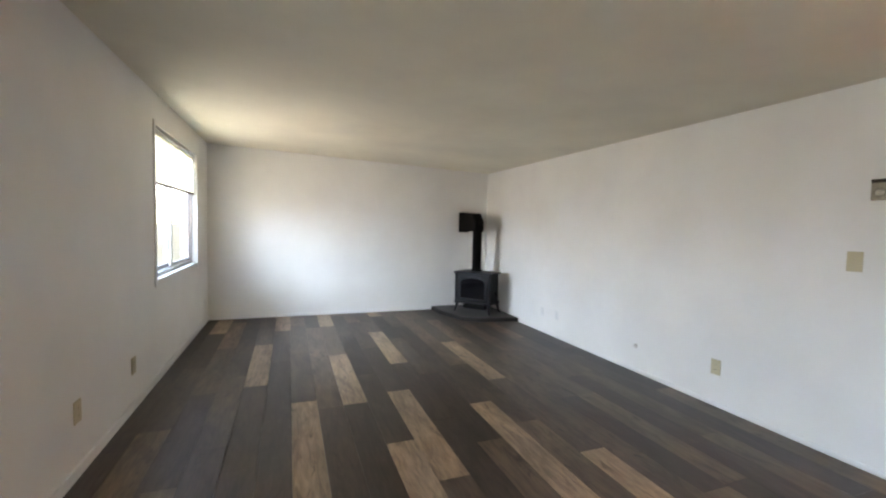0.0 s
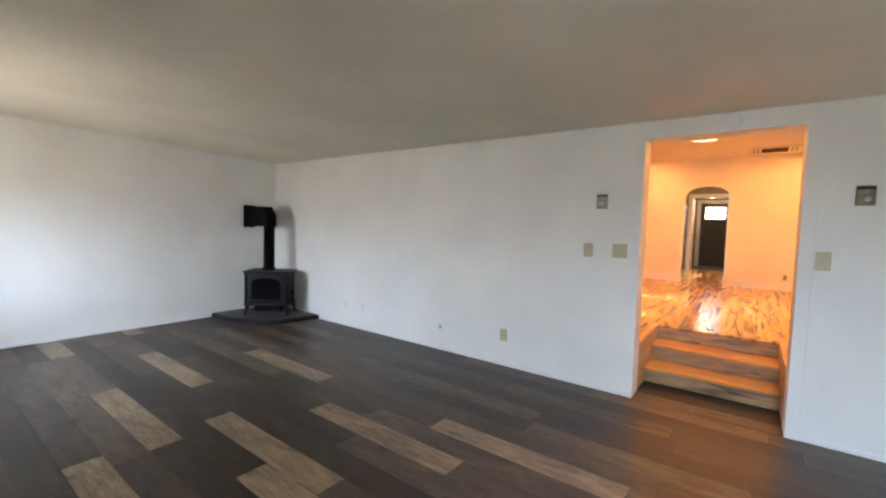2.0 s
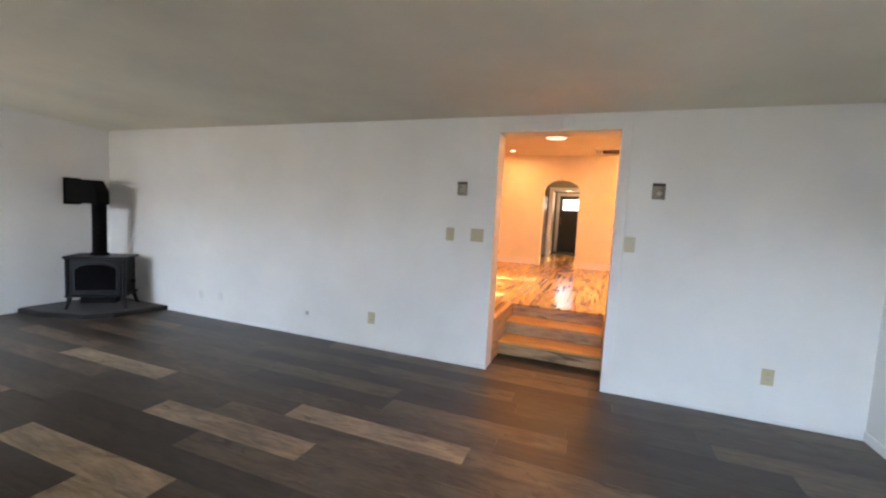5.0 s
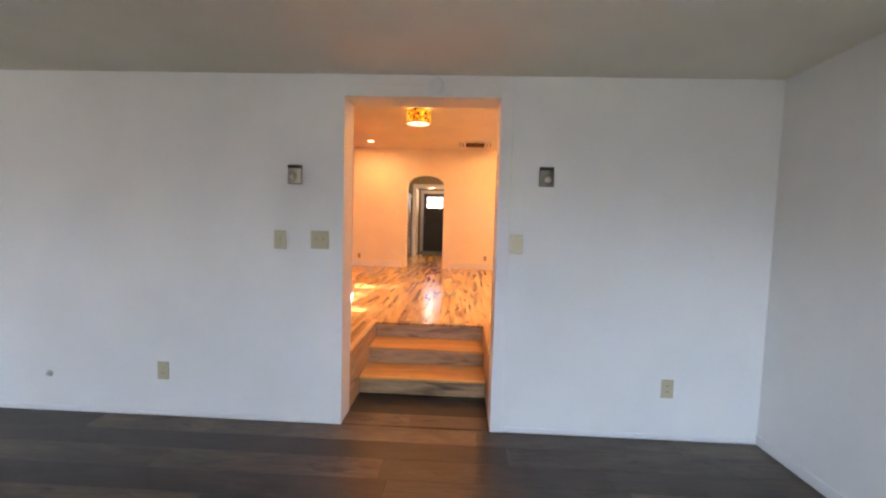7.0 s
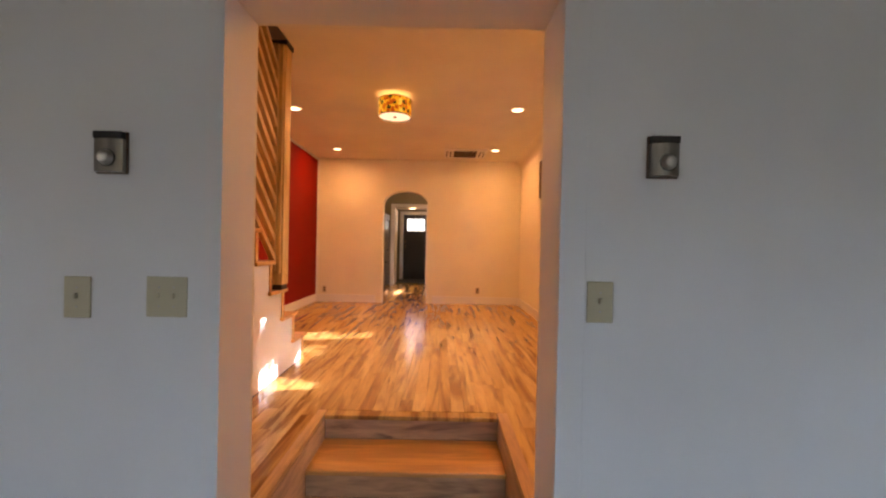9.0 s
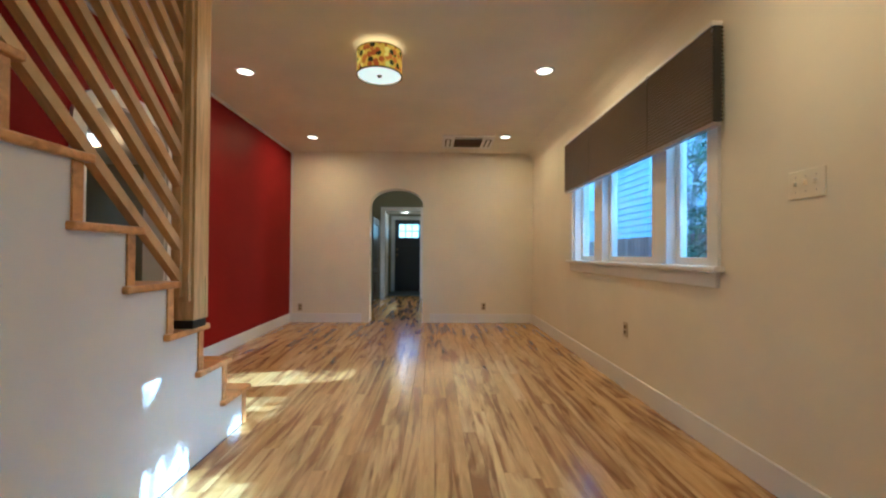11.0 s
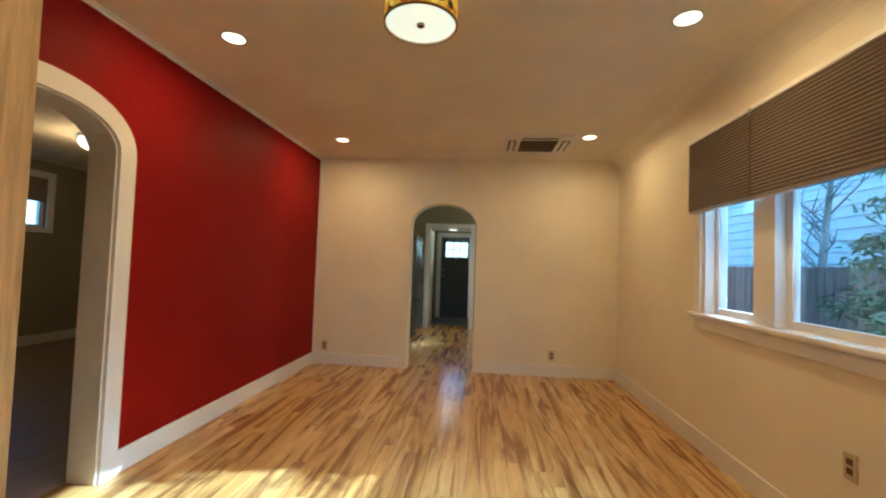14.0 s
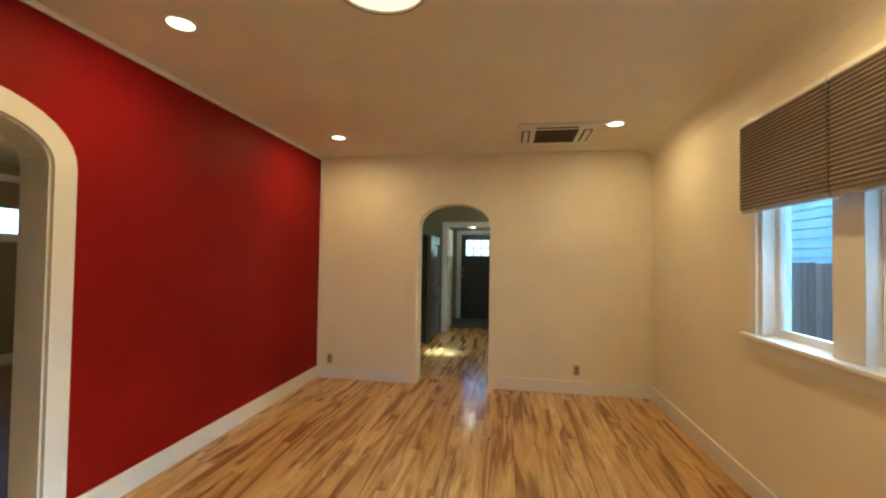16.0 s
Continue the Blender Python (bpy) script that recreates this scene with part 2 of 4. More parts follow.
def make_drum_cloth():
    """Printed lampshade: yellow cloth with orange, brown and olive discs, lit from inside."""
    m, n, l, b = shader("printed lampshade cloth", 0.8)
    v = coords(n, l, (1, 1, 1), False)
    cells = n.new("ShaderNodeTexVoronoi")
    cells.inputs["Scale"].default_value = 27.0
    l.new(v, cells.inputs["Vector"])
    sep = n.new("ShaderNodeSeparateColor")
    l.new(cells.outputs["Color"], sep.inputs[0])
    ink = ramp(n, l, sep.outputs[0], [(0.0, (0.55, 0.13, 0.003)), (0.38, (0.42, 0.07, 0.002)), (0.55, (0.035, 0.02, 0.006)), (0.76, (0.85, 0.55, 0.05))], True)
    disc = ramp(n, l, cells.outputs["Distance"], [(0.54, (1, 1, 1)), (0.58, (0, 0, 0))])
    col = mix(n, l, (0.72, 0.35, 0.006), ink, disc)
    l.new(col, b.inputs["Base Color"])
    l.new(col, b.inputs["Emission Color"])
    b.inputs["Emission Strength"].default_value = 0.16
    return m


GLASS = make_glass()
ROLLER = make_fabric("cream roller shade cloth", (0.78, 0.73, 0.60), (0.88, 0.82, 0.66), 0.75)
PLEAT = make_fabric("taupe pleated shade cloth", (0.30, 0.255, 0.205), (0.3, 0.25, 0.2), 0.12)
DRUMCLOTH = make_drum_cloth()


# ---- mesh helpers ----
def box(bm, x0, x1, y0, y1, z0, z1, bevel=0.0):
    made = bmesh.ops.create_cube(bm, size=1.0)["verts"]
    for v in made:
        v.co = Vector((x0 + (v.co.x + 0.5) * (x1 - x0), y0 + (v.co.y + 0.5) * (y1 - y0), z0 + (v.co.z + 0.5) * (z1 - z0)))
    if bevel:
        edges = list({e for v in made for e in v.link_edges})
        bmesh.ops.bevel(bm, geom=edges, offset=bevel, segments=2, affect="EDGES", profile=0.5)
    return bm


def boxed(*dims, bevel=0.0):
    return box(bmesh.new(), *dims, bevel=bevel)


def prism(bm, points, axis, a, b):
    """A closed outline of (u, v) points, pushed from a to b along the axis. x: (y, z); y: (x, z); z: (x, y)."""
    def place(u, v, w):
        return {"x": (w, u, v), "y": (u, w, v), "z": (u, v, w)}[axis]
    low = [bm.verts.new(place(u, v, a)) for u, v in points]
    high = [bm.verts.new(place(u, v, b)) for u, v in points]
    n = len(points)
    faces = [bm.faces.new(low), bm.faces.new(high)]
    for i in range(n):
        faces.append(bm.faces.new((low[i], low[(i + 1) % n], high[(i + 1) % n], high[i])))
    bmesh.ops.recalc_face_normals(bm, faces=faces)
    return bm


def turned(bm, profile, centre, axis="z", steps=32, ring_only=False):
    """A profile of (radius, height) turned round an upright or level axis through the centre."""
    rings = []
    for r, h in profile:
        ring = []
        for i in range(steps):
            a = 2 * math.pi * i / steps
            c, s = r * math.cos(a), r * math.sin(a)
            p = {"z": (c, s, h), "x": (h, c, s), "y": (c, h, s)}[axis]
            ring.append(bm.verts.new(Vector(centre) + Vector(p)))
        rings.append(ring)
    faces = []
    for lo, hi in zip(rings, rings[1:] + (rings[:1] if ring_only else [])):
        for i in range(steps):
            faces.append(bm.faces.new((lo[i], lo[(i + 1) % steps], hi[(i + 1) % steps], hi[i])))
    if not ring_only:
        faces += [bm.faces.new(rings[0]), bm.faces.new(rings[-1])]
    bmesh.ops.recalc_face_normals(bm, faces=faces)
    return bm


def tube(bm, points, radius, steps=8):
    """A bent round bar through points; radius may be one number or one a point."""
    radii = radius if isinstance(radius, (list, tuple)) else [radius] * len(points)
    pts = [Vector(p) for p in points]
    rings = []
    for i, p in enumerate(pts):
        d = (pts[min(i + 1, len(pts) - 1)] - pts[max(i - 1, 0)]).normalized()
        side = d.orthogonal().normalized() if i == 0 else (side - d * side.dot(d)).normalized()
        up = d.cross(side)
        rings.append([bm.verts.new(p + radii[i] * (math.cos(2 * math.pi * k / steps) * side + math.sin(2 * math.pi * k / steps) * up)) for k in range(steps)])
    for lo, hi in zip(rings, rings[1:]):
        for i in range(steps):
            bm.faces.new((lo[i], lo[(i + 1) % steps], hi[(i + 1) % steps], hi[i]))
    bm.faces.new(list(reversed(rings[0])))
    bm.faces.new(rings[-1])
    return bm


def finish(name, bm, material, smooth=False):
    me = bpy.data.meshes.new(name)
    if smooth:
        for f in bm.faces:
            f.smooth = True
    bm.to_mesh(me)
    bm.free()
    me.materials.append(material)
    return me


def part(name, bm, material, parent, label="", smooth=False):
    ob = new(name, finish(name, bm, material, smooth))
    ob.parent = parent
    if label:
        ob["label"] = label
    return ob


def solid(name, bm, material, label, category, kind="", group="", smooth=False):
    return tagged(new(name, finish(name, bm, material, smooth)), label, category, group, kind)


def thing(name, at, label, category, group="", kind=""):
    ob = new(name)
    ob.empty_display_size = 0.1
    ob.location = at
    return tagged(ob, label, category, group, kind)


def local(name, bm, material, parent, label="", smooth=False):
    """A part whose mesh was made in world places, under a thing that stands elsewhere."""
    off = parent.matrix_basis.translation.copy()
    if parent.parent:
        off += parent.parent.matrix_basis.translation
    bmesh.ops.translate(bm, verts=bm.verts, vec=-off)
    return part(name, bm, material, parent, label, smooth)


def arch_outline(lo, hi, spring, top, steps=18, power=2.15):
    """The curve of a basket-handle arch from one springing to the other."""
    mid, half, rise = (lo + hi) / 2, (hi - lo) / 2, top - spring
    out = []
    for i in range(steps + 1):
        a = math.pi * i / steps
        c, s = math.cos(a), math.sin(a)
        out.append((mid - half * math.copysign(abs(c) ** (2 / power), c), spring + rise * abs(s) ** (2 / power)))
    return out


def wall_with_holes(name, axis, a, b, lo, hi, z0, z1, holes, material, label):
    """A wall across axis, from a to b thick, from lo to hi long. holes: (lo, hi, sill, head) or (lo, hi, sill, spring, top)."""
    bm = bmesh.new()
    if holes and all(h[2] <= z0 for h in holes):
        outline = [(lo, z0)]
        for h in sorted(holes):
            outline += [(h[0], z0), *([(h[0], h[3]), (h[1], h[3])] if len(h) == 4 else arch_outline(*h[:2], *h[3:])), (h[1], z0)]
        prism(bm, outline + [(hi, z0), (hi, z1), (lo, z1)], axis, a, b)
        return solid(name, bm, material, label, "wall", "structure")
    at = lo
    for h in sorted(holes):
        if h[0] > at:
            prism(bm, [(at, z0), (h[0], z0), (h[0], z1), (at, z1)], axis, a, b)
        if h[2] > z0:
            prism(bm, [(h[0], z0), (h[1], z0), (h[1], h[2]), (h[0], h[2])], axis, a, b)
        if len(h) == 4:
            prism(bm, [(h[0], h[3]), (h[1], h[3]), (h[1], z1), (h[0], z1)], axis, a, b)
        else:
            curve = arch_outline(*h[:2], *h[3:])
            for p, q in zip(curve, curve[1:]):
                if q[0] - p[0] > 1e-4:
                    prism(bm, [p, q, (q[0], z1), (p[0], z1)], axis, a, b)
        at = h[1]
    if hi > at:
        prism(bm, [(at, z0), (hi, z0), (hi, z1), (at, z1)], axis, a, b)
    return solid(name, bm, material, label, "wall", "structure")


def arch_band(axis, a, b, lo, hi, z0, spring, top, width):
    """A flat casing round an arched opening, as one band."""
    inner = [(lo, z0)] + arch_outline(lo, hi, spring, top) + [(hi, z0)]
    outer = [(lo - width, z0)] + arch_outline(lo - width, hi + width, spring, top + width) + [(hi + width, z0)]
    return prism(bmesh.new(), inner + outer[::-1], axis, a, b)


# ---- structure ----
ZU, CU, CL = 0.445, 3.02, 2.44          # upper floor, upper ceiling, lower ceiling
W, N, S = -4.52, 6.83, -1.79           # lower room: window wall, stove wall, south wall
FAR, NORTH, SOUTH = 6.14, 2.665, -1.005  # upper room: arch wall, red wall, window wall

solid("ground", boxed(-200, 200, -200, 200, -0.4, -0.25), EARTH, "rough grass and bare earth round the house", "ground", "structure")
solid("floor_lower", boxed(W - 0.15, 0.52, S - 0.15, N + 0.15, -0.25, -0.012), SLOT, "dark sub-floor under the vinyl planks", "floor", "structure")
bm = boxed(1.25, 6.34, SOUTH - 0.15, NORTH + 0.17, 0.1, ZU - 0.012)
box(bm, 0.22, 1.25, 1.10, NORTH + 0.17, 0.1, ZU - 0.012)
box(bm, 0.22, 1.25, SOUTH - 0.15, 0.036, 0.1, ZU - 0.012)
solid("floor_upper", bm, SLOT, "sub-floor under the striped hardwood", "floor", "structure")
bm = boxed(6.34, 9.45, -1.2, 3.4, 0.1, ZU - 0.012)
box(bm, 9.45, 11.6, 0.2, 2.4, 0.1, ZU - 0.012)
solid("floor_kitchen", bm, TIGER, "honey-coloured striped hardwood of kitchen and back hall", "floor", "structure")
solid("floor_bedroom", boxed(1.2, 7.0, NORTH + 0.17, 6.8, 0.1, ZU - 0.002), BARE, "brown wooden floor of the side room", "floor", "structure")

WIN_W = [(4.34, 6.07, 0.925, 2.30), (-1.1, 0.9, 0.925, 2.30)]
CW = 2.585                               # the lower ceiling rises towards the window wall
wall_with_holes("wall_west", "x", W - 0.18, W, S - 0.15, N + 0.15, -0.25, 2.7, WIN_W, WHITE, "white painted window wall of the sunken room")
wall_with_holes("wall_stove", "y", N, N + 0.15, W, 0.0, -0.25, 2.7, [], WHITE, "white painted wall behind the corner stove")
wall_with_holes("wall_south", "y", S - 0.15, S, W, 0.0, -0.25, 2.7, [], WHITE, "white painted end wall of the sunken room")
wall_with_holes("wall_doorway", "x", 0.0, 0.22, S - 0.15, N + 0.15, -0.25, CU + 0.15, [(0.038, 1.098, -0.25, 2.29)], WHITE, "white painted wall with the stepped doorway")
solid("ceiling_lower", prism(bmesh.new(), [(0.0, CL), (W, CW), (W, 2.8), (0.0, 2.8)], "y", S, N), CEIL, "gently sloping off-white ceiling of the sunken room", "ceiling", "structure")

# upper room: the face towards the doorway wall is plastered warm white
bm = boxed(0.22, 0.235, SOUTH, 0.038, ZU, CU)
box(bm, 0.22, 0.235, 1.098, 1.66, ZU, CU)
box(bm, 0.22, 0.235, 0.038, 1.098, 2.29, CU)
solid("wall_plaster", bm, CREAM, "warm white plaster on the doorway wall", "wall", "structure")
WIN_S = (2.10, 4.30, 1.43, 2.62)
wall_with_holes("wall_windows", "y", SOUTH - 0.15, SOUTH, 0.22, FAR, ZU, CU + 0.15, [WIN_S], CREAM, "warm white wall with the triple window")
wall_with_holes("wall_arch", "x", FAR, FAR + 0.2, SOUTH - 0.15, NORTH + 0.17, ZU, CU + 0.15, [(0.67, 1.475, ZU, 2.20, 2.466)], CREAM, "warm white wall with a round-headed opening")
RA = (2.475, 3.255, ZU, 2.27, 2.48)
wall_with_holes("wall_red", "y", NORTH, NORTH + 0.17, 0.22, FAR, ZU, 4.2, [RA], RED, "deep red painted wall with an arched opening")
bm = boxed(1.97, FAR + 0.2, SOUTH - 0.15, NORTH, CU, CU + 0.15)
box(bm, 0.22, 1.97, SOUTH - 0.15, 1.60, CU, CU + 0.15)
solid("ceiling_upper", bm, CEIL, "flat cream ceiling with recessed lights", "ceiling", "structure")
# stair shaft above the ceiling
bm = boxed(0.22, 1.97, 1.50, 1.60, CU + 0.15, 4.2)
box(bm, 1.97, 2.07, 1.50, NORTH, CU + 0.15, 4.2)
box(bm, 0.0, 0.22, 1.50, NORTH + 0.17, CU + 0.15, 4.2)
solid("wall_stair_shaft", bm, CREAM, "pale plaster round the stair well", "wall", "structure")
solid("ceiling_stair", boxed(0.0, 2.07, 1.50, NORTH + 0.17, 4.2, 4.3), CEIL, "ceiling over the stair well", "ceiling", "structure")

# cove where ceiling and window wall meet
bm = bmesh.new()
R = 0.16
pts = [(SOUTH, CU), (SOUTH + R, CU)] + [(SOUTH + R - R * math.sin(a), CU - R + R * math.cos(a)) for a in [math.pi / 2 * i / 8 for i in range(1, 9)]]
prism(bm, pts, "x", 0.235, FAR)
solid("trim_cove", bm, CREAM, "rounded plaster cove along the ceiling", "cove", "structure", smooth=False)

# kitchen, back hall and side room
solid("wall_kitchen_north", boxed(6.34, 9.45, 3.4, 3.5, 0.1, 3.17), SAGE, "grey green kitchen wall", "wall", "structure")
WIN_K = (7.75, 9.0, 1.35, 2.35)
wall_with_holes("wall_kitchen_south", "y", -1.3, -1.2, 6.34, 9.45, 0.1, 3.17, [WIN_K], SAGE, "grey green kitchen wall with a window")
wall_with_holes("wall_hall", "x", 9.45, 9.57, -1.2, 3.4, ZU, 3.17, [(0.82, 1.64, ZU, 2.47)], SAGE, "grey green wall with a cased opening to the back hall")
bm = boxed(9.57, 11.3, 2.1, 2.2, ZU, 2.9)
box(bm, 9.57, 11.3, 0.45, 0.55, ZU, 2.9)
solid("wall_back_hall", bm, SAGE, "grey green walls of the back hall", "wall", "structure")
wall_with_holes("wall_back", "x", 11.3, 11.42, 0.45, 2.2, ZU - 0.3, 2.9, [(0.89, 1.59, ZU, 2.42)], SAGE, "grey green wall round the back door")
bm = boxed(6.34, 9.57, -1.3, 3.5, 3.05, 3.17)
box(bm, 9.57, 11.42, 0.45, 2.2, 2.575, 2.9)
solid("ceiling_kitchen", bm, CEIL, "flat ceiling of kitchen and back hall", "ceiling", "structure")
WIN_B = (5.1, 6.3, 2.03, 2.72)
wall_with_holes("wall_bedroom", "y", 6.64, 6.8, 1.2, 7.0, ZU, 3.1, [WIN_B], SAGE, "grey green wall of the side room with a high window")
bm = boxed(6.9, 7.0, NORTH + 0.17, 6.64, ZU, 3.1)
box(bm, 1.1, 1.2, NORTH + 0.17, 6.8, ZU, 3.1)
box(bm, FAR, 6.9, NORTH + 0.17, NORTH + 0.25, ZU, 3.1)
solid("wall_bedroom_sides", bm, SAGE, "grey green side walls of the side room", "wall", "structure")
solid("ceiling_bedroom", boxed(1.1, 7.0, NORTH + 0.17, 6.8, 2.95, 3.1), CEIL, "ceiling of the side room", "ceiling", "structure")

# skirtings
def skirting(name, dims):
    solid(name, boxed(*dims, bevel=0.004), TRIM, "white painted skirting board along the floor", "skirting", "structure")


skirting("baseboard_west", (W, W + 0.014, S, N, 0, 0.07))
skirting("baseboard_stove", (W + 0.014, -1.05, N - 0.012, N, 0, 0.045))
skirting("baseboard_doorway_a", (-0.010, 0, 1.11, 5.60, 0, 0.035))
skirting("baseboard_doorway_b", (-0.010, 0, S + 0.014, -0.06, 0, 0.035))
skirting("baseboard_south", (W + 0.014, -0.010, S, S + 0.014, 0, 0.07))
skirting("baseboard_red", (3.36, FAR - 0.016, NORTH - 0.016, NORTH, ZU, ZU + 0.135))
skirting("baseboard_arch_a", (FAR - 0.018, FAR, 1.59, NORTH, ZU, ZU + 0.135))
skirting("baseboard_arch_b", (FAR - 0.018, FAR, SOUTH + 0.016, 0.56, ZU, ZU + 0.135))
skirting("baseboard_windows", (0.235, FAR, SOUTH, SOUTH + 0.016, ZU, ZU + 0.135))
skirting("baseboard_bedroom", (1.2, 6.9, 6.625, 6.64, ZU, ZU + 0.13))
solid("trim_red_wall_top", boxed(1.97, FAR, NORTH - 0.022, NORTH, CU - 0.032, CU, bevel=0.004), TRIM, "thin white bead between red wall and ceiling", "trim", "structure")
solid("trim_red_wall_end", boxed(FAR - 0.014, FAR, NORTH - 0.036, NORTH - 0.0005, ZU + 0.136, CU - 0.033, bevel=0.003), TRIM, "thin white bead in the corner of the red wall", "trim", "structure")

# casings
bm = boxed(-0.022, 0, -0.045, 0.038, 0, 2.37, bevel=0.003)
box(bm, -0.022, 0, 0.038, 1.098, 2.29, 2.37, bevel=0.003)
solid("trim_doorway", bm, WHITE, "flat white casing beside and over the doorway", "casing", "structure")
bm = arch_band("y", NORTH - 0.02, NORTH, RA[0], RA[1], ZU, RA[3], RA[4], 0.105)
solid("trim_red_arch", bm, TRIM, "wide white casing round the arched opening", "casing", "structure")
bm = arch_band("y", NORTH, NORTH + 0.17, RA[0] + 0.012, RA[1] - 0.012, ZU, RA[3], RA[4] - 0.012, 0.0115)
solid("trim_red_arch_lining", bm, TRIM, "white lining of the arched opening", "casing", "structure")
bm = arch_band("x", FAR - 0.016, FAR, 0.67, 1.475, ZU, 2.20, 2.466, 0.105)
solid("trim_far_arch", bm, CREAM, "shallow plaster casing round the kitchen arch", "casing", "structure")
bm = boxed(9.43, 9.45, 1.64, 1.74, ZU, 2.56)
box(bm, 9.43, 9.45, 0.73, 0.82, ZU, 2.56)
box(bm, 9.43, 9.45, 0.82, 1.64, 2.47, 2.56)
solid("trim_hall", bm, TRIM, "white casing of the opening to the back hall", "casing", "structure")
bm = boxed(11.28, 11.3, 1.59, 1.69, ZU, 2.52)
box(bm, 11.28, 11.3, 0.79, 0.89, ZU, 2.52)
box(bm, 11.28, 11.3, 0.89, 1.59, 2.42, 2.52)
solid("trim_back_door", bm, TRIM, "white casing of the back door", "casing", "structure")


# ---- doors ----
def back_door():
    d = thing("door_1", (11.34, 1.265, ZU), "dark charcoal back door with a small glazed light", "door", kind="structure")
    bm = boxed(11.32, 11.365, 0.895, 0.94, ZU + 0.01, 2.415)
    box(bm, 11.32, 11.365, 1.475, 1.585, ZU + 0.01, 2.415)
    box(bm, 11.32, 11.365, 0.94, 1.475, ZU + 0.01, 1.93)
    box(bm, 11.32, 11.365, 0.94, 1.475, 2.294, 2.415)
    local("slab", bm, CHARCOAL, d)
    for y in (1.12, 1.297):
        local("glazing_bar", boxed(11.325, 11.36, y - 0.01, y + 0.01, 1.93, 2.294), CHARCOAL, d)
    local("glazing_bar", boxed(11.326, 11.359, 0.94, 1.475, 2.10, 2.12), CHARCOAL, d)
    pane = local("pane", boxed(11.338, 11.344, 0.94, 1.475, 1.93, 2.294), GLASS, d)
    pane.visible_shadow = False
    local("shelf", boxed(11.30, 11.32, 0.92, 1.495, 1.90, 1.93, bevel=0.004), CHARCOAL, d)
    local("handle", turned(bmesh.new(), [(0.026, 0.0), (0.026, -0.01), (0.012, -0.012), (0.012, -0.04), (0.026, -0.045), (0.026, -0.07), (0.01, -0.075)], (11.32, 1.53, 1.45), "x", 20), BRONZE, d, "dark bronze knob", True)
    local("threshold", boxed(11.30, 11.42, 0.89, 1.59, ZU - 0.01, ZU + 0.02, bevel=0.004), CHARCOAL, d, "dark threshold")
    local("deadbolt", turned(bmesh.new(), [(0.026, 0.0), (0.026, -0.012), (0.02, -0.018)], (11.32, 1.53, 1.60), "x", 20), BRONZE, d, "dark bronze deadbolt", True)


def hall_door():
    d = thing("door_2", (9.62, 1.66, ZU), "cream panelled inner door standing open into the back hall", "door", kind="structure")
    bm = boxed(9.60, 10.30, 1.655, 1.69, ZU + 0.01, 2.45, bevel=0.003)
    for z0, z1 in ((ZU + 0.25, 1.25), (1.42, 2.32)):
        box(bm, 9.70, 10.20, 1.649, 1.655, z0, z1, bevel=0.003)
    local("slab", bm, CREAM, d)
    local("handle", turned(bmesh.new(), [(0.024, 0.0), (0.024, -0.008), (0.01, -0.01), (0.01, -0.035), (0.025, -0.04), (0.02, -0.062)], (10.24, 1.655, 1.40), "y", 20), BRONZE, d, "dark knob", True)


back_door()
hall_door()
solid("floor_mat", boxed(10.0, 11.15, 0.85, 1.68, ZU - 0.002, ZU + 0.012, bevel=0.004), painted("blue grey mat", (0.16, 0.19, 0.22), 0.95, 0.2, 120.0, 0.8), "blue grey mat before the back door", "mat")


# ---- windows ----
def sash(parent, axis, at, lo, hi, z0, z1, frame_w, depth, material, name="sash"):
    """A frame with one pane, lying in the plane axis = at."""
    def bx(a, b, c, d, e0, e1):
        return (e0, e1, a, b, c, d) if axis == "x" else (a, b, e0, e1, c, d)
    e0, e1 = at - depth / 2, at + depth / 2
    bm = boxed(*bx(lo, lo + frame_w, z0, z1, e0, e1), bevel=0.003)
    box(bm, *bx(hi - frame_w, hi, z0, z1, e0, e1), bevel=0.003)
    box(bm, *bx(lo + frame_w, hi - frame_w, z0, z0 + frame_w, e0, e1), bevel=0.003)
    box(bm, *bx(lo + frame_w, hi - frame_w, z1 - frame_w, z1, e0, e1), bevel=0.003)
    s = local(name, bm, material, parent)
    g = boxed(*bx(lo + frame_w - 0.004, hi - frame_w + 0.004, z0 + frame_w - 0.004, z1 - frame_w + 0.004, at - 0.003, at + 0.003))
    bmesh.ops.translate(g, verts=g.verts, vec=-parent.matrix_basis.translation)
    p = part("pane", g, GLASS, s)
    p.visible_shadow = False
    return s


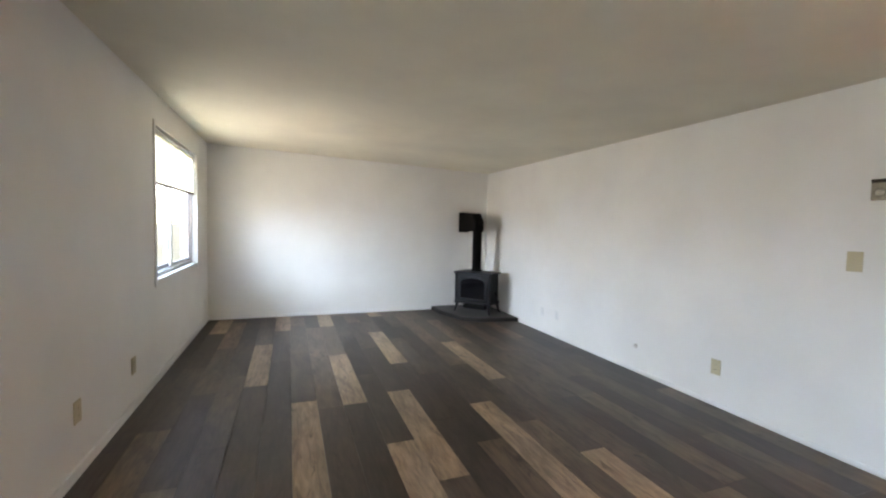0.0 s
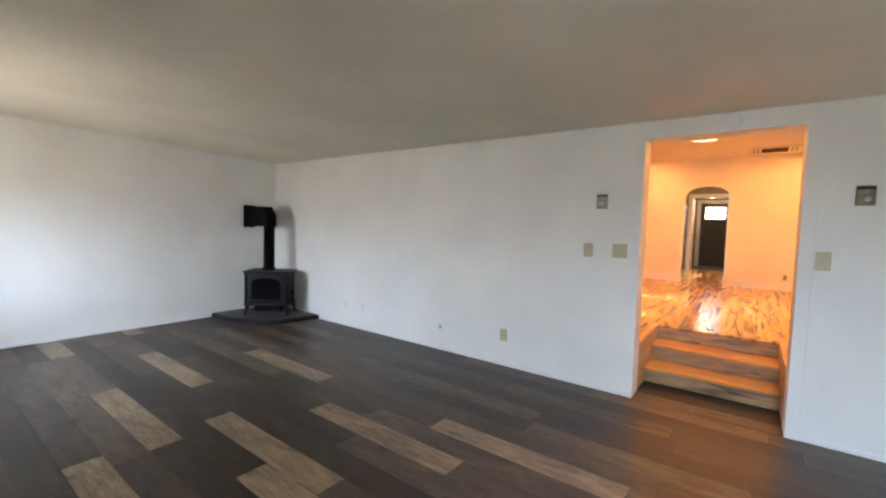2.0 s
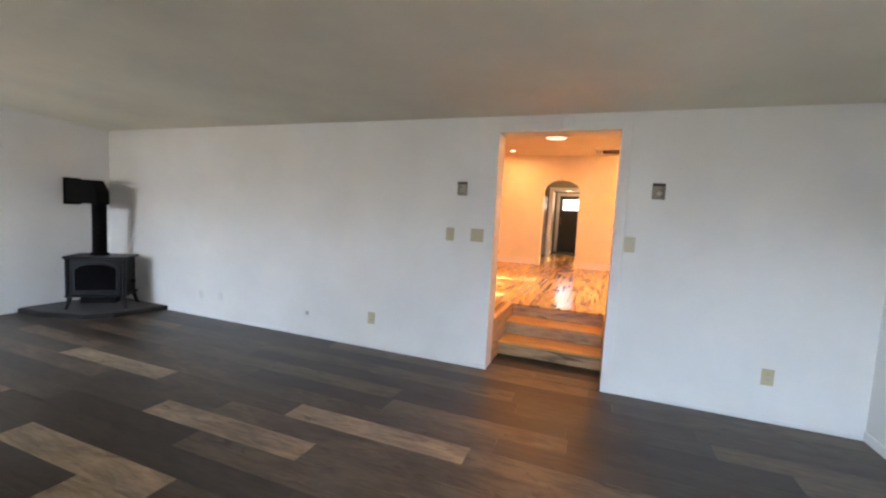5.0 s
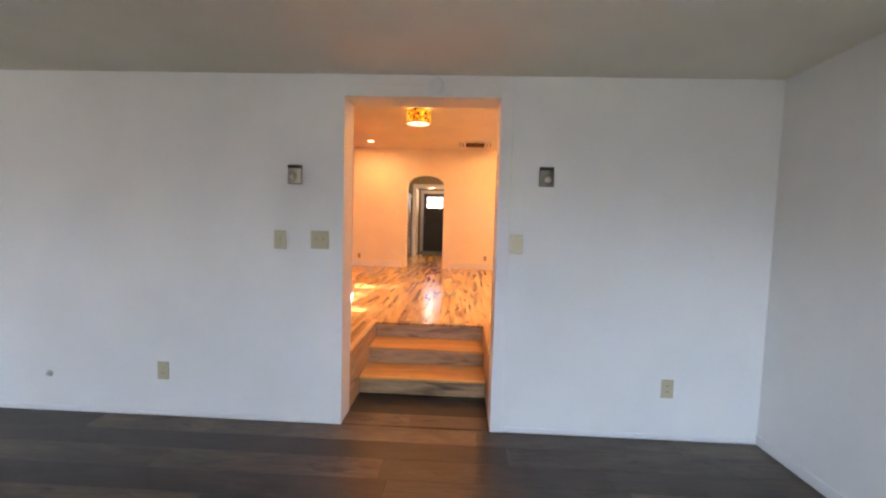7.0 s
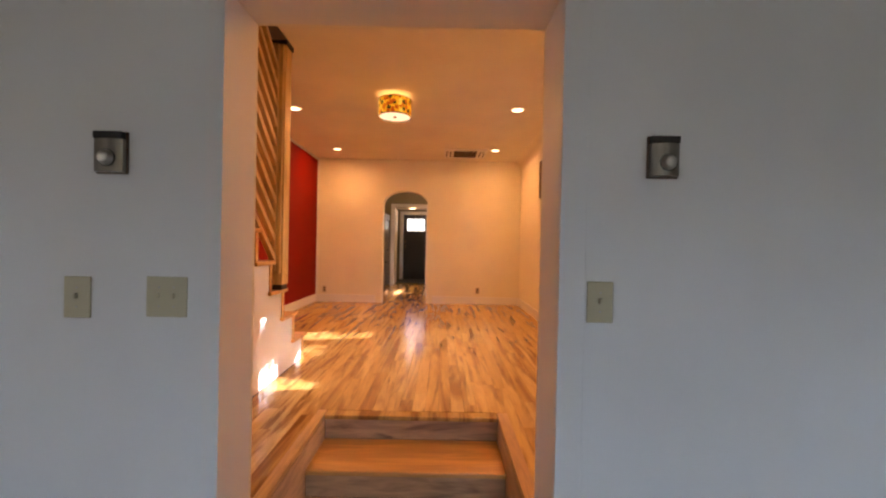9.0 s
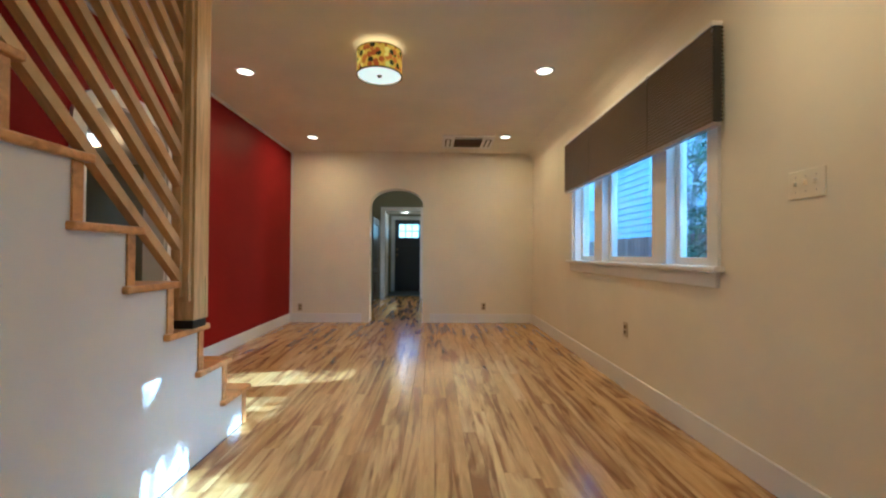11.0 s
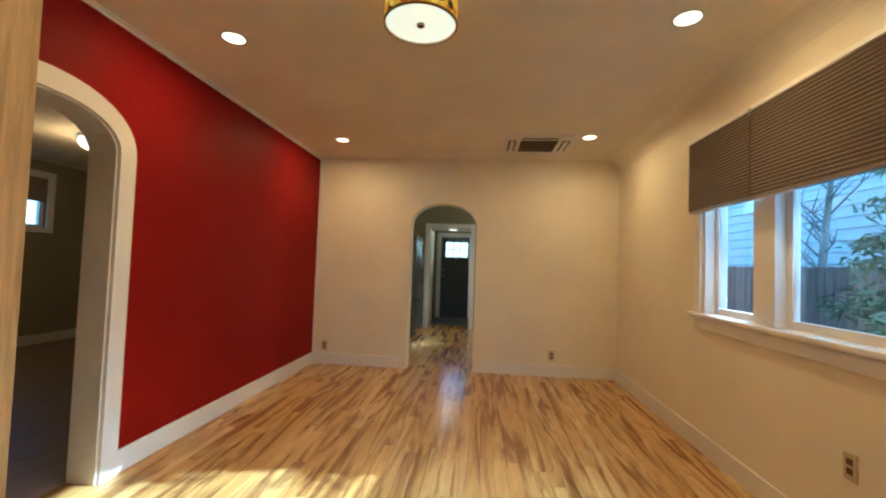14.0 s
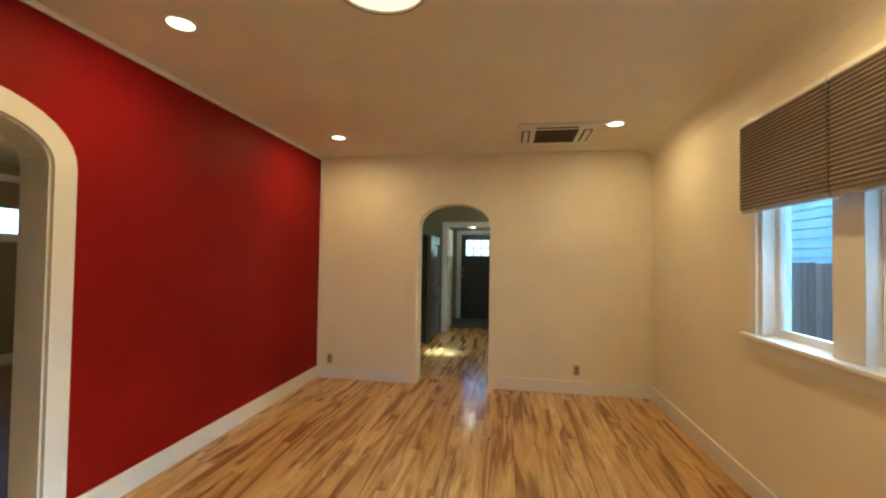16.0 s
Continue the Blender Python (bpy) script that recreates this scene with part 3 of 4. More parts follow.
def west_window(name, lo, hi, z0, z1):
    w = thing(name, (W - 0.09, (lo + hi) / 2, z0), "aluminium sliding window in a white reveal", "window", kind="structure")
    mid = (lo + hi) / 2
    bm = boxed(W - 0.15, W - 0.05, lo, lo + 0.03, z0, z1)
    box(bm, W - 0.15, W - 0.05, hi - 0.03, hi, z0, z1)
    box(bm, W - 0.15, W - 0.05, lo + 0.03, hi - 0.03, z0, z0 + 0.035)
    box(bm, W - 0.15, W - 0.05, lo + 0.03, hi - 0.03, z1 - 0.03, z1)
    local("window_frame", bm, ALU, w)
    sash(w, "x", W - 0.12, lo + 0.03, mid + 0.02, z0 + 0.035, z1 - 0.03, 0.04, 0.025, ALU)
    sash(w, "x", W - 0.085, mid - 0.02, hi - 0.03, z0 + 0.035, z1 - 0.03, 0.04, 0.025, ALU)
    local("window_sill", boxed(W - 0.05, W + 0.02, lo - 0.01, hi + 0.01, z0 - 0.02, z0 + 0.004, bevel=0.004), TRIM, w, "white painted sill")
    bm = boxed(W - 0.002, W + 0.012, lo - 0.045, lo, z0 - 0.06, z1 + 0.04)
    box(bm, W - 0.002, W + 0.012, hi, hi + 0.045, z0 - 0.06, z1 + 0.04)
    box(bm, W - 0.002, W + 0.012, lo, hi, z1, z1 + 0.04)
    local("casing", bm, WHITE, w)
    r = thing("roller_shade", (W - 0.02, mid, z1), "cream roller shade drawn down over the upper window", "roller shade", "roller shades")
    local("roller", turned(bmesh.new(), [(0.02, lo + 0.02 - mid), (0.02, hi - 0.02 - mid)], (W - 0.025, mid, z1 - 0.03), "y", 16), PLASTIC, r, smooth=True)
    local("cloth", boxed(W - 0.029, W - 0.026, lo + 0.02, hi - 0.02, 1.815, z1 - 0.03), ROLLER, r)
    local("hem_bar", boxed(W - 0.036, W - 0.02, lo + 0.015, hi - 0.015, 1.79, 1.815, bevel=0.004), BROWN, r, "dark hem bar")


west_window("window_1", *WIN_W[0])
west_window("window_2", *WIN_W[1])


def triple_window():
    lo, hi, z0, z1 = WIN_S
    w = thing("window_3", (3.2, SOUTH - 0.06, z0), "white painted triple window in the warm white wall", "window", kind="structure")
    bm = boxed(lo, lo + 0.035, SOUTH - 0.12, SOUTH, z0, z1, bevel=0.003)
    box(bm, hi - 0.035, hi, SOUTH - 0.12, SOUTH, z0, z1, bevel=0.003)
    for a, b in ((2.54, 2.72), (3.565, 3.745)):
        box(bm, a, b, SOUTH - 0.12, SOUTH - 0.005, z0, z1, bevel=0.003)
    box(bm, lo + 0.035, hi - 0.035, SOUTH - 0.12, SOUTH - 0.01, z1 - 0.03, z1)
    local("window_frame", bm, TRIM, w)
    for a, b in ((lo + 0.035, 2.54), (2.72, 3.565), (3.745, hi - 0.035)):
        sash(w, "y", SOUTH - 0.085, a, b, z0, z1 - 0.03, 0.045, 0.035, TRIM)
    bm = boxed(lo - 0.08, lo, SOUTH - 0.002, SOUTH + 0.018, z0, z1 + 0.08, bevel=0.003)
    box(bm, hi, hi + 0.08, SOUTH - 0.002, SOUTH + 0.018, z0, z1 + 0.08, bevel=0.003)
    box(bm, lo, hi, SOUTH - 0.002, SOUTH + 0.018, z1, z1 + 0.08, bevel=0.003)
    local("casing", bm, TRIM, w)
    bm = bmesh.new()
    for a, b in ((lo, lo + 0.035), (2.56, 2.70), (3.585, 3.725), (hi - 0.035, hi)):
        box(bm, a, b, SOUTH - 0.158, SOUTH - 0.121, z0, z1, bevel=0.004)
    box(bm, lo + 0.035, hi - 0.035, SOUTH - 0.158, SOUTH - 0.121, z0 - 0.03, z0 - 0.002)
    local("outer_frame", bm, TRIM, w)
    local("window_sill", boxed(1.99, 4.41, SOUTH - 0.02, SOUTH + 0.055, 1.40, 1.43, bevel=0.008), TRIM, w, "rounded white sill")
    local("apron", boxed(2.03, 4.37, SOUTH - 0.002, SOUTH + 0.018, 1.315, 1.40, bevel=0.004), TRIM, w)


triple_window()


def pleated_shade(x0, x1):
    s = thing("pleated_shade", ((x0 + x1) / 2, SOUTH + 0.09, 2.66), "taupe pleated cloth shade half raised over the window", "shade", "pleated shades")
    z0, z1, y = 2.165, 2.655, SOUTH + 0.075
    count = 24
    front = []
    for i in range(count * 2 + 1):
        front.append((y + (0.034 if i % 2 else 0.022), z1 - (z1 - z0) * i / (count * 2)))
    back = [(y - (0.034 if i % 2 else 0.022), z) for i, (_, z) in enumerate(front)]
    bm = bmesh.new()
    a = [[bm.verts.new((x, *p)) for p in front] for x in (x0, x1)]
    b = [[bm.verts.new((x, *p)) for p in back] for x in (x0, x1)]
    for i in range(len(front) - 1):
        bm.faces.new((a[0][i], a[0][i + 1], a[1][i + 1], a[1][i]))
        bm.faces.new((b[0][i], b[1][i], b[1][i + 1], b[0][i + 1]))
    bmesh.ops.recalc_face_normals(bm, faces=bm.faces)
    local("cloth", bm, PLEAT, s)
    # Thin black sheets close the cells, painting the shade inside them.
    for x in (x0 - 0.0008, x1 + 0.0002):
        local("cell_end", prism(bmesh.new(), [(p - 0.004, z) for p, z in front] + [(p + 0.004, z) for p, z in reversed(back)], "x", x, x + 0.0006), SLOT, s, "black sheet for the shade inside the open cell ends")
    local("headrail", boxed(x0, x1, y - 0.03, y + 0.03, z1, z1 + 0.025, bevel=0.004), TRIM, s)
    local("bottom_rail", boxed(x0, x1, y - 0.022, y + 0.022, z0 - 0.02, z0, bevel=0.004), NICKEL, s, "pale bottom rail")
    for i in range(3):
        xx = x0 + (x1 - x0) * (0.1 + 0.4 * i)
        local("bracket", boxed(xx - 0.015, xx + 0.015, SOUTH + 0.018, y - 0.03, z1 - 0.001, z1 + 0.026), NICKEL, s)


for a, b in ((1.94, 2.575), (2.587, 3.600), (3.612, 4.295)):
    pleated_shade(a, b)


def bedroom_window():
    lo, hi, z0, z1 = WIN_B
    w = thing("window_4", ((lo + hi) / 2, 6.7, z0), "small high window with a dark shade in a white casing", "window", kind="structure")
    sash(w, "y", 6.70, lo, hi, z0, z1, 0.05, 0.04, TRIM)
    bm = boxed(lo - 0.09, lo, 6.62, 6.64, z0 - 0.06, z1 + 0.09)
    box(bm, hi, hi + 0.09, 6.62, 6.64, z0 - 0.06, z1 + 0.09)
    box(bm, lo, hi, 6.62, 6.64, z1, z1 + 0.09)
    box(bm, lo, hi, 6.61, 6.64, z0 - 0.06, z0)
    local("casing", bm, TRIM, w)
    local("shade", boxed(lo + 0.02, hi - 0.02, 6.645, 6.665, z0 + 0.36, z1 - 0.005), PLEAT, w, "dark pleated shade")


bedroom_window()


def kitchen_window():
    lo, hi, z0, z1 = WIN_K
    w = thing("window_5", ((lo + hi) / 2, -1.25, z0), "white painted kitchen window", "window", kind="structure")
    sash(w, "y", -1.25, lo, hi, z0, z1, 0.05, 0.04, TRIM)


kitchen_window()


# ---- entry steps ----
def entry_steps():
    s = thing("entry_steps", (0.86, 0.555, 0.0), "two wooden steps with rustic plank risers up through the doorway", "steps")
    y0, y1 = 0.040, 1.096
    for x, z0, z1 in ((0.54, 0.0, 0.123), (0.875, 0.148, 0.272), (1.225, 0.297, 0.420)):
        local("riser", boxed(x, x + 0.02, y0, y1, z0, z1), RUSTIC, s, "orange brown knotty plank riser")
    for x0, x1, z in ((0.515, 0.875, 0.148), (0.85, 1.225, 0.297)):
        local("tread", boxed(x0, x1, y0, y1, z - 0.025, z, bevel=0.005), TREAD, s)
    local("landing_nosing", boxed(1.20, 1.285, y0, y1, ZU - 0.025, ZU + 0.001, bevel=0.005), TIGER, s)
    local("core", boxed(0.562, 1.30, y0 + 0.02, y1 - 0.02, 0.0, 0.12), SLOT, s)


entry_steps()
for y0, y1 in ((1.0985, 1.155), (-0.03, 0.0375)):
    solid("trim_step_edge", boxed(0.236, 1.287, y0, y1, ZU - 0.03, ZU + 0.001, bevel=0.005), OAK, "oak edge strip beside the sunken steps", "edge strip", "structure")
for y0, y1 in ((1.0985, 1.11), (0.025, 0.0375)):
    solid("trim_step_side", boxed(0.222, 1.225, y0, y1, 0.0, ZU - 0.031), RUSTIC, "plank lining beside the sunken steps", "lining", "structure")


# ---- staircase ----
RISE, RUN, NOSE = 0.2275, 0.24, 2.50


def staircase():
    s = thing("staircase", (1.6, 2.1, ZU), "steep oak staircase with a white panelled side", "staircase")
    outline = [(0.237, ZU), (NOSE - 0.03, ZU)]
    for k in range(1, 10):
        x = NOSE - 0.03 - RUN * (k - 1)
        outline.append((x - 0.01, ZU + RISE * k - 0.03))
        outline.append((max(0.237, x - 0.01 - RUN), ZU + RISE * k - 0.03))
        if x - RUN <= 0.237:
            break
    local("stringer", prism(bmesh.new(), outline, "y", 1.66, 1.72), TRIM, s, "white painted closed side of the stair")
    for k in range(1, 10):
        x = NOSE - RUN * (k - 1)
        z = ZU + RISE * k
        local("tread", boxed(max(0.24, x - RUN - 0.085), x, 1.632, NORTH - 0.002, z - 0.03, z, bevel=0.008), TREAD, s)
        local("riser", boxed(x - 0.068, x - 0.028, 1.652, NORTH - 0.002, z - RISE, z - 0.03), TREAD, s)


staircase()


def stair_screen():
    s = thing("stair_railing", (1.885, 1.66, ZU + 3 * RISE), "tall fir post with sloping wooden rails beside the stair", "railing")
    z0 = ZU + 3 * RISE
    local("foot", boxed(1.835, 1.945, 1.615, 1.715, z0, z0 + 0.04, bevel=0.003), RUBBER, s, "black steel post foot")
    bm = boxed(1.83, 1.95, 1.61, 1.72, z0 + 0.04, 2.985, bevel=0.003)
    local("post", bm, FIR, s)
    # No cut is made: a black strip paints the shade in the kerf.
    local("kerf", boxed(1.922, 1.925, 1.6095, 1.611, z0 + 0.045, z0 + 0.24), SLOT, s, "black strip for the shade in a saw cut")
    local("cover_strip", boxed(1.808, 1.83, 1.622, 1.652, z0 + 0.13, 2.98, bevel=0.002), FIR, s)
    local("cover_strip", boxed(1.795, 1.8295, 1.654, 1.69, z0 + 0.15, 2.98, bevel=0.002), FIR, s)
    local("cap", boxed(1.82, 1.96, 1.60, 1.73, 2.985, 3.019, bevel=0.003), RUBBER, s, "black steel top bracket")
    slope = 0.9
    for k in range(11):
        zr = 1.365 + 0.143 * k
        x0 = 0.24
        if zr + slope * (1.80 - x0) > 4.1:
            x0 = 1.80 - (4.1 - zr) / slope
        local("rail", prism(bmesh.new(), [(x0, zr + slope * (1.81 - x0) - 0.026), (1.8095, zr - 0.026), (1.8095, zr + 0.026), (x0, zr + slope * (1.81 - x0) + 0.026)], "y", 1.655, 1.69), RAIL, s)


stair_screen()


def wall_handrail():
    s = thing("handrail", (1.4, 2.62, 1.9), "round wooden handrail on the red wall above the stair", "handrail")
    p = [(2.35, 2.60, ZU + RISE + 0.72), (0.4, 2.60, ZU + RISE + 0.72 + 0.948 * 1.95)]
    local("rail", tube(bmesh.new(), p, 0.022, 12), OAK, s, smooth=True)
    for f in (0.08, 0.85):
        q = Vector(p[0]).lerp(Vector(p[1]), f)
        local("bracket", tube(bmesh.new(), [q, q + Vector((0, 0.03, -0.05)), q + Vector((0, 0.063, -0.05))], 0.007), NICKEL, s, smooth=True)


wall_handrail()


# ---- stove ----
def hearth_pad():
    pts = [(-0.002, N - 0.002), (-1.04, N - 0.002), (-1.04, 6.42), (-0.86, 5.86), (-0.62, 5.68), (-0.002, 5.60)]
    h = thing("hearth_pad", (-0.4, 6.3, 0), "low dark slate hearth pad in the room corner", "hearth")
    bm = prism(bmesh.new(), pts, "z", 0.0, 0.055)
    bmesh.ops.bevel(bm, geom=[e for e in bm.edges if all(v.co.z > 0.05 for v in e.verts)], offset=0.008, segments=2, affect="EDGES")
    local("edge", bm, SLATE, h)
    inner = [(-0.02, N - 0.02), (-1.00, N - 0.02), (-1.00, 6.43), (-0.83, 5.90), (-0.60, 5.73), (-0.02, 5.65)]
    local("top_slab", prism(bmesh.new(), inner, "z", 0.055, 0.060), painted("grey stone tile", (0.07, 0.067, 0.064), 0.55, 0.2, 20.0, 0.5), h, "grey stone top")


hearth_pad()


def stove():
    """Built facing -y about its own middle, then turned into the corner."""
    s = thing("gas_stove", (-0.45, 6.20, 0.060), "black cast-iron stove with an arched glass front", "stove")
    s.rotation_euler = (0, 0, radians(-50))
    w, d, z0, z1 = 0.30, 0.19, 0.17, 0.66
    bm = boxed(-w, w, -d, d, z0, z1 - 0.02, bevel=0.015)
    part("body", bm, IRON, s)
    part("top_plate", boxed(-w - 0.035, w + 0.035, -d - 0.04, d + 0.03, z1 - 0.02, z1 + 0.012, bevel=0.01), IRON, s)
    part("base_plate", boxed(-w - 0.02, w + 0.02, -d - 0.03, d + 0.02, z0 - 0.02, z0 + 0.012, bevel=0.008), IRON, s)
    part("ash_lip", boxed(-w + 0.04, w - 0.04, -d - 0.09, -d - 0.02, z0 - 0.005, z0 + 0.012, bevel=0.006), IRON, s)
    bm = arch_band("y", -d - 0.022, -d, -0.215, 0.215, z0 + 0.07, z0 + 0.32, z0 + 0.40, 0.035)
    box(bm, -0.25, 0.25, -d - 0.022, -d, z0 + 0.035, z0 + 0.07)
    part("door", bm, IRON, s)
    prof = [(-0.213, z0 + 0.072)] + arch_outline(-0.213, 0.213, z0 + 0.32, z0 + 0.398) + [(0.213, z0 + 0.072)]
    glass = painted("smoked stove glass", (0.003, 0.003, 0.004), 0.12, 0.0, 10.0, 0.0, gloss=0.15)
    part("glass", prism(bmesh.new(), prof, "y", -d - 0.008, -d - 0.001), glass, s)
    for sx in (-1, 1):
        for sy in (-1, 1):
            x, y = sx * (w - 0.02), sy * (d - 0.02)
            part("leg", tube(bmesh.new(), [(x, y, z0 - 0.01), (x + sx * 0.012, y + sy * 0.01, z0 - 0.07), (x + sx * 0.03, y + sy * 0.025, 0.02), (x + sx * 0.04, y + sy * 0.035, 0.0)], [0.032, 0.024, 0.017, 0.022], 10), IRON, s, smooth=True)
        part("corner_post", tube(bmesh.new(), [(sx * w, -d, z0), (sx * w, -d, z1 - 0.02)], 0.022, 12), IRON, s, smooth=True)
    part("burner_box", boxed(-0.19, 0.19, -0.14, 0.14, 0.06, z0 - 0.02, bevel=0.01), FLUE, s)
    part("knob", tube(bmesh.new(), [(w, 0.02, z0 + 0.16), (w + 0.05, 0.02, z0 + 0.16)], 0.018, 14), FLUE, s, smooth=True)
    pipe = part("flue_pipe", tube(bmesh.new(), [(-0.042, 0.028, z1 + 0.01), (-0.042, 0.028, 1.336)], 0.078, 28), FLUE, s, "matt black flue pipe", True)
    part("collar", turned(bmesh.new(), [(0.10, z1 + 0.012), (0.10, z1 + 0.04), (0.080, z1 + 0.045)], (-0.042, 0.028, 0), "z", 28), FLUE, pipe, smooth=True)
    return s


stove()


def flue_elbow():
    """Elbow and level run of the flue into the stove wall."""
    f = thing("flue_outlet", (-0.427, 6.5, 1.39), "black square-cased flue elbow running into the wall", "flue")
    bm = prism(bmesh.new(), [(N - 0.002, 1.395), (N - 0.002, 1.70), (6.30, 1.70), (6.175, 1.56), (6.175, 1.395)], "x", -0.535, -0.375)
    bmesh.ops.bevel(bm, geom=list(bm.edges), offset=0.006, segments=2, affect="EDGES")
    local("elbow", bm, FLUE, f)
    local("wall_plate", boxed(-0.555, -0.355, N - 0.012, N - 0.001, 1.37, 1.725, bevel=0.003), FLUE, f)


flue_elbow()

# ---- wall plates and small fittings ----
def plate_frame(axis, at, u, z):
    """Pose for a fitting built facing -y with its back at y = 0."""
    turn = {"-x": -90, "+x": 90, "-y": 0, "+y": 180}[axis]
    place = {"-x": (at, u, z), "+x": (at, u, z), "-y": (u, at, z), "+y": (u, at, z)}[axis]
    return pose(*place, 0, 0, turn)


def plate(name, m, w, h, material, label, category, group):
    ob = thing(name, (0, 0, 0), label, category, group)
    ob.matrix_basis = m
    part("cover", boxed(-w / 2, w / 2, -0.007, 0.0, -h / 2, h / 2, bevel=0.003), material, ob)
    return ob


def switch(m, gangs, w, h, material=IVORY, label="ivory light switch plate on the wall", lever=IVORY):
    ob = plate("light_switch", m, w, h, material, label, "light switch", "light switches")
    for g in range(gangs):
        x = (g - (gangs - 1) / 2) * 0.046
        part("toggle", boxed(x - 0.005, x + 0.005, -0.020, -0.007, -0.004, 0.014, bevel=0.002), lever, ob)
        for z in (-0.03, 0.03):
            part("screw", turned(bmesh.new(), [(0.003, -0.007), (0.003, -0.0082)], (x, 0, z), "y", 10), NICKEL, ob)


def outlet(m, w=0.075, h=0.12, material=IVORY, face=IVORY, label="ivory power outlet low on the wall"):
    ob = plate("power_outlet", m, w, h, material, label, "power outlet", "power outlets")
    for z in (-0.02, 0.02):
        f = part("socket", boxed(-0.016, 0.016, -0.009, -0.007, z - 0.014, z + 0.014, bevel=0.001), face, ob)
        for x in (-0.006, 0.006):
            part("slot", boxed(x - 0.0012, x + 0.0012, -0.0096, -0.009, z - 0.003, z + 0.006), SLOT, f)


switch(plate_frame("-x", 0, 1.542, 1.305), 1, 0.083, 0.13)
switch(plate_frame("-x", 0, 1.262, 1.311), 2, 0.127, 0.127)
switch(plate_frame("-x", 0, -0.098, 1.322), 1, 0.083, 0.13)
outlet(plate_frame("-x", 0, 2.402, 0.33), 0.083, 0.13)
outlet(plate_frame("-x", 0, -1.166, 0.358), 0.083, 0.13)
outlet(plate_frame("-x", 0, 4.97, 0.285), 0.07, 0.115, PLASTIC, PLASTIC, "white power outlet low on the wall")
outlet(plate_frame("-x", 0, 4.63, 0.295), 0.07, 0.115, PLASTIC, PLASTIC, "white power outlet low on the wall")
outlet(plate_frame("+x", W, 3.73, 0.345), 0.083, 0.13, label="ivory power outlet on the window wall")
outlet(plate_frame("+x", W, 2.835, 0.375), 0.083, 0.13, label="ivory power outlet on the window wall")
outlet(plate_frame("+x", W, 6.55, 0.30), 0.07, 0.115, PLASTIC, PLASTIC, "white power outlet near the corner")
outlet(plate_frame("-x", FAR, -0.256, 0.69), 0.07, 0.115, IVORY, BROWN, "cream power outlet with brown sockets")
outlet(plate_frame("-x", FAR, 2.508, 0.67), 0.07, 0.115, IVORY, BROWN, "cream power outlet with brown sockets")
outlet(plate_frame("+y", SOUTH, 3.09, 0.905), 0.07, 0.115, IVORY, BROWN, "cream power outlet with brown sockets")
switch(plate_frame("-x", FAR, 1.733, 1.648), 1, 0.07, 0.115, CREAM, "cream light switch beside the arch", CREAM)
switch(plate_frame("+y", SOUTH, 1.52, 1.78), 3, 0.165, 0.115, CREAM, "cream triple light switch beside the window", CREAM)


def cable_jack():
    ob = thing("cable_jack", (0, 0, 0), "small metal cable socket on a round plate", "cable socket")
    ob.matrix_basis = plate_frame("-x", 0, 3.264, 0.27)
    part("escutcheon", turned(bmesh.new(), [(0.024, 0.0), (0.022, -0.005), (0.012, -0.008)], (0, 0, 0), "y", 20), NICKEL, ob, smooth=True)
    part("stub", tube(bmesh.new(), [(0, -0.006, 0), (0, -0.03, 0.0)], 0.007, 10), NICKEL, ob, smooth=True)
    part("cable", tube(bmesh.new(), [(0, -0.028, 0), (0.012, -0.035, 0.004), (0.026, -0.03, 0.003)], 0.004, 8), PLASTIC, ob, smooth=True)


cable_jack()


def wall_control(m):
    ob = thing("heater_control", (0, 0, 0), "metal heater control with a dark band and round dial", "thermostat", "heater controls")
    ob.matrix_basis = m
    part("backplate", boxed(-0.049, 0.049, -0.008, 0.0, -0.066, 0.066, bevel=0.003), BROWN, ob, "dark brown back plate")
    bm = bmesh.new()
    prism(bm, [(-0.044 + 0.088 * i / 10, -0.022 - 0.013 * math.sin(math.pi * i / 10)) for i in range(11)] + [(0.044, -0.008), (-0.044, -0.008)], "z", -0.061, 0.040)
    part("cover", bm, DARKNICKEL, ob, "bowed worn metal cover")
    part("band", boxed(-0.044, 0.044, -0.030, -0.008, 0.041, 0.063, bevel=0.003), SLOT, ob, "black top band")
    part("dial", turned(bmesh.new(), [(0.024, -0.034), (0.024, -0.038), (0.019, -0.041), (0.018, -0.050), (0.013, -0.053)], (0.004, 0, -0.020), "y", 28), NICKEL, ob, smooth=True)
    part("dial_rim", turned(bmesh.new(), [(0.0265, -0.0335), (0.0265, -0.0355)], (0.004, 0, -0.020), "y", 28), SLOT, ob)


wall_control(plate_frame("-x", 0, 1.438, 1.758))
wall_control(plate_frame("-x", 0, -0.283, 1.78))


def smoke_alarm():
    ob = thing("smoke_alarm", (0, 0, 0), "round white smoke alarm on the wall over the doorway", "smoke alarm")
    ob.matrix_basis = plate_frame("-x", 0, 0.485, 2.405)
    part("base", turned(bmesh.new(), [(0.068, 0.0), (0.068, -0.012)], (0, 0, -0.04), "y", 32), WHITE, ob, smooth=False)
    part("cover", turned(bmesh.new(), [(0.064, -0.012), (0.062, -0.03), (0.045, -0.038)], (0, 0, -0.04), "y", 32), PLASTIC, ob, smooth=False)


smoke_alarm()


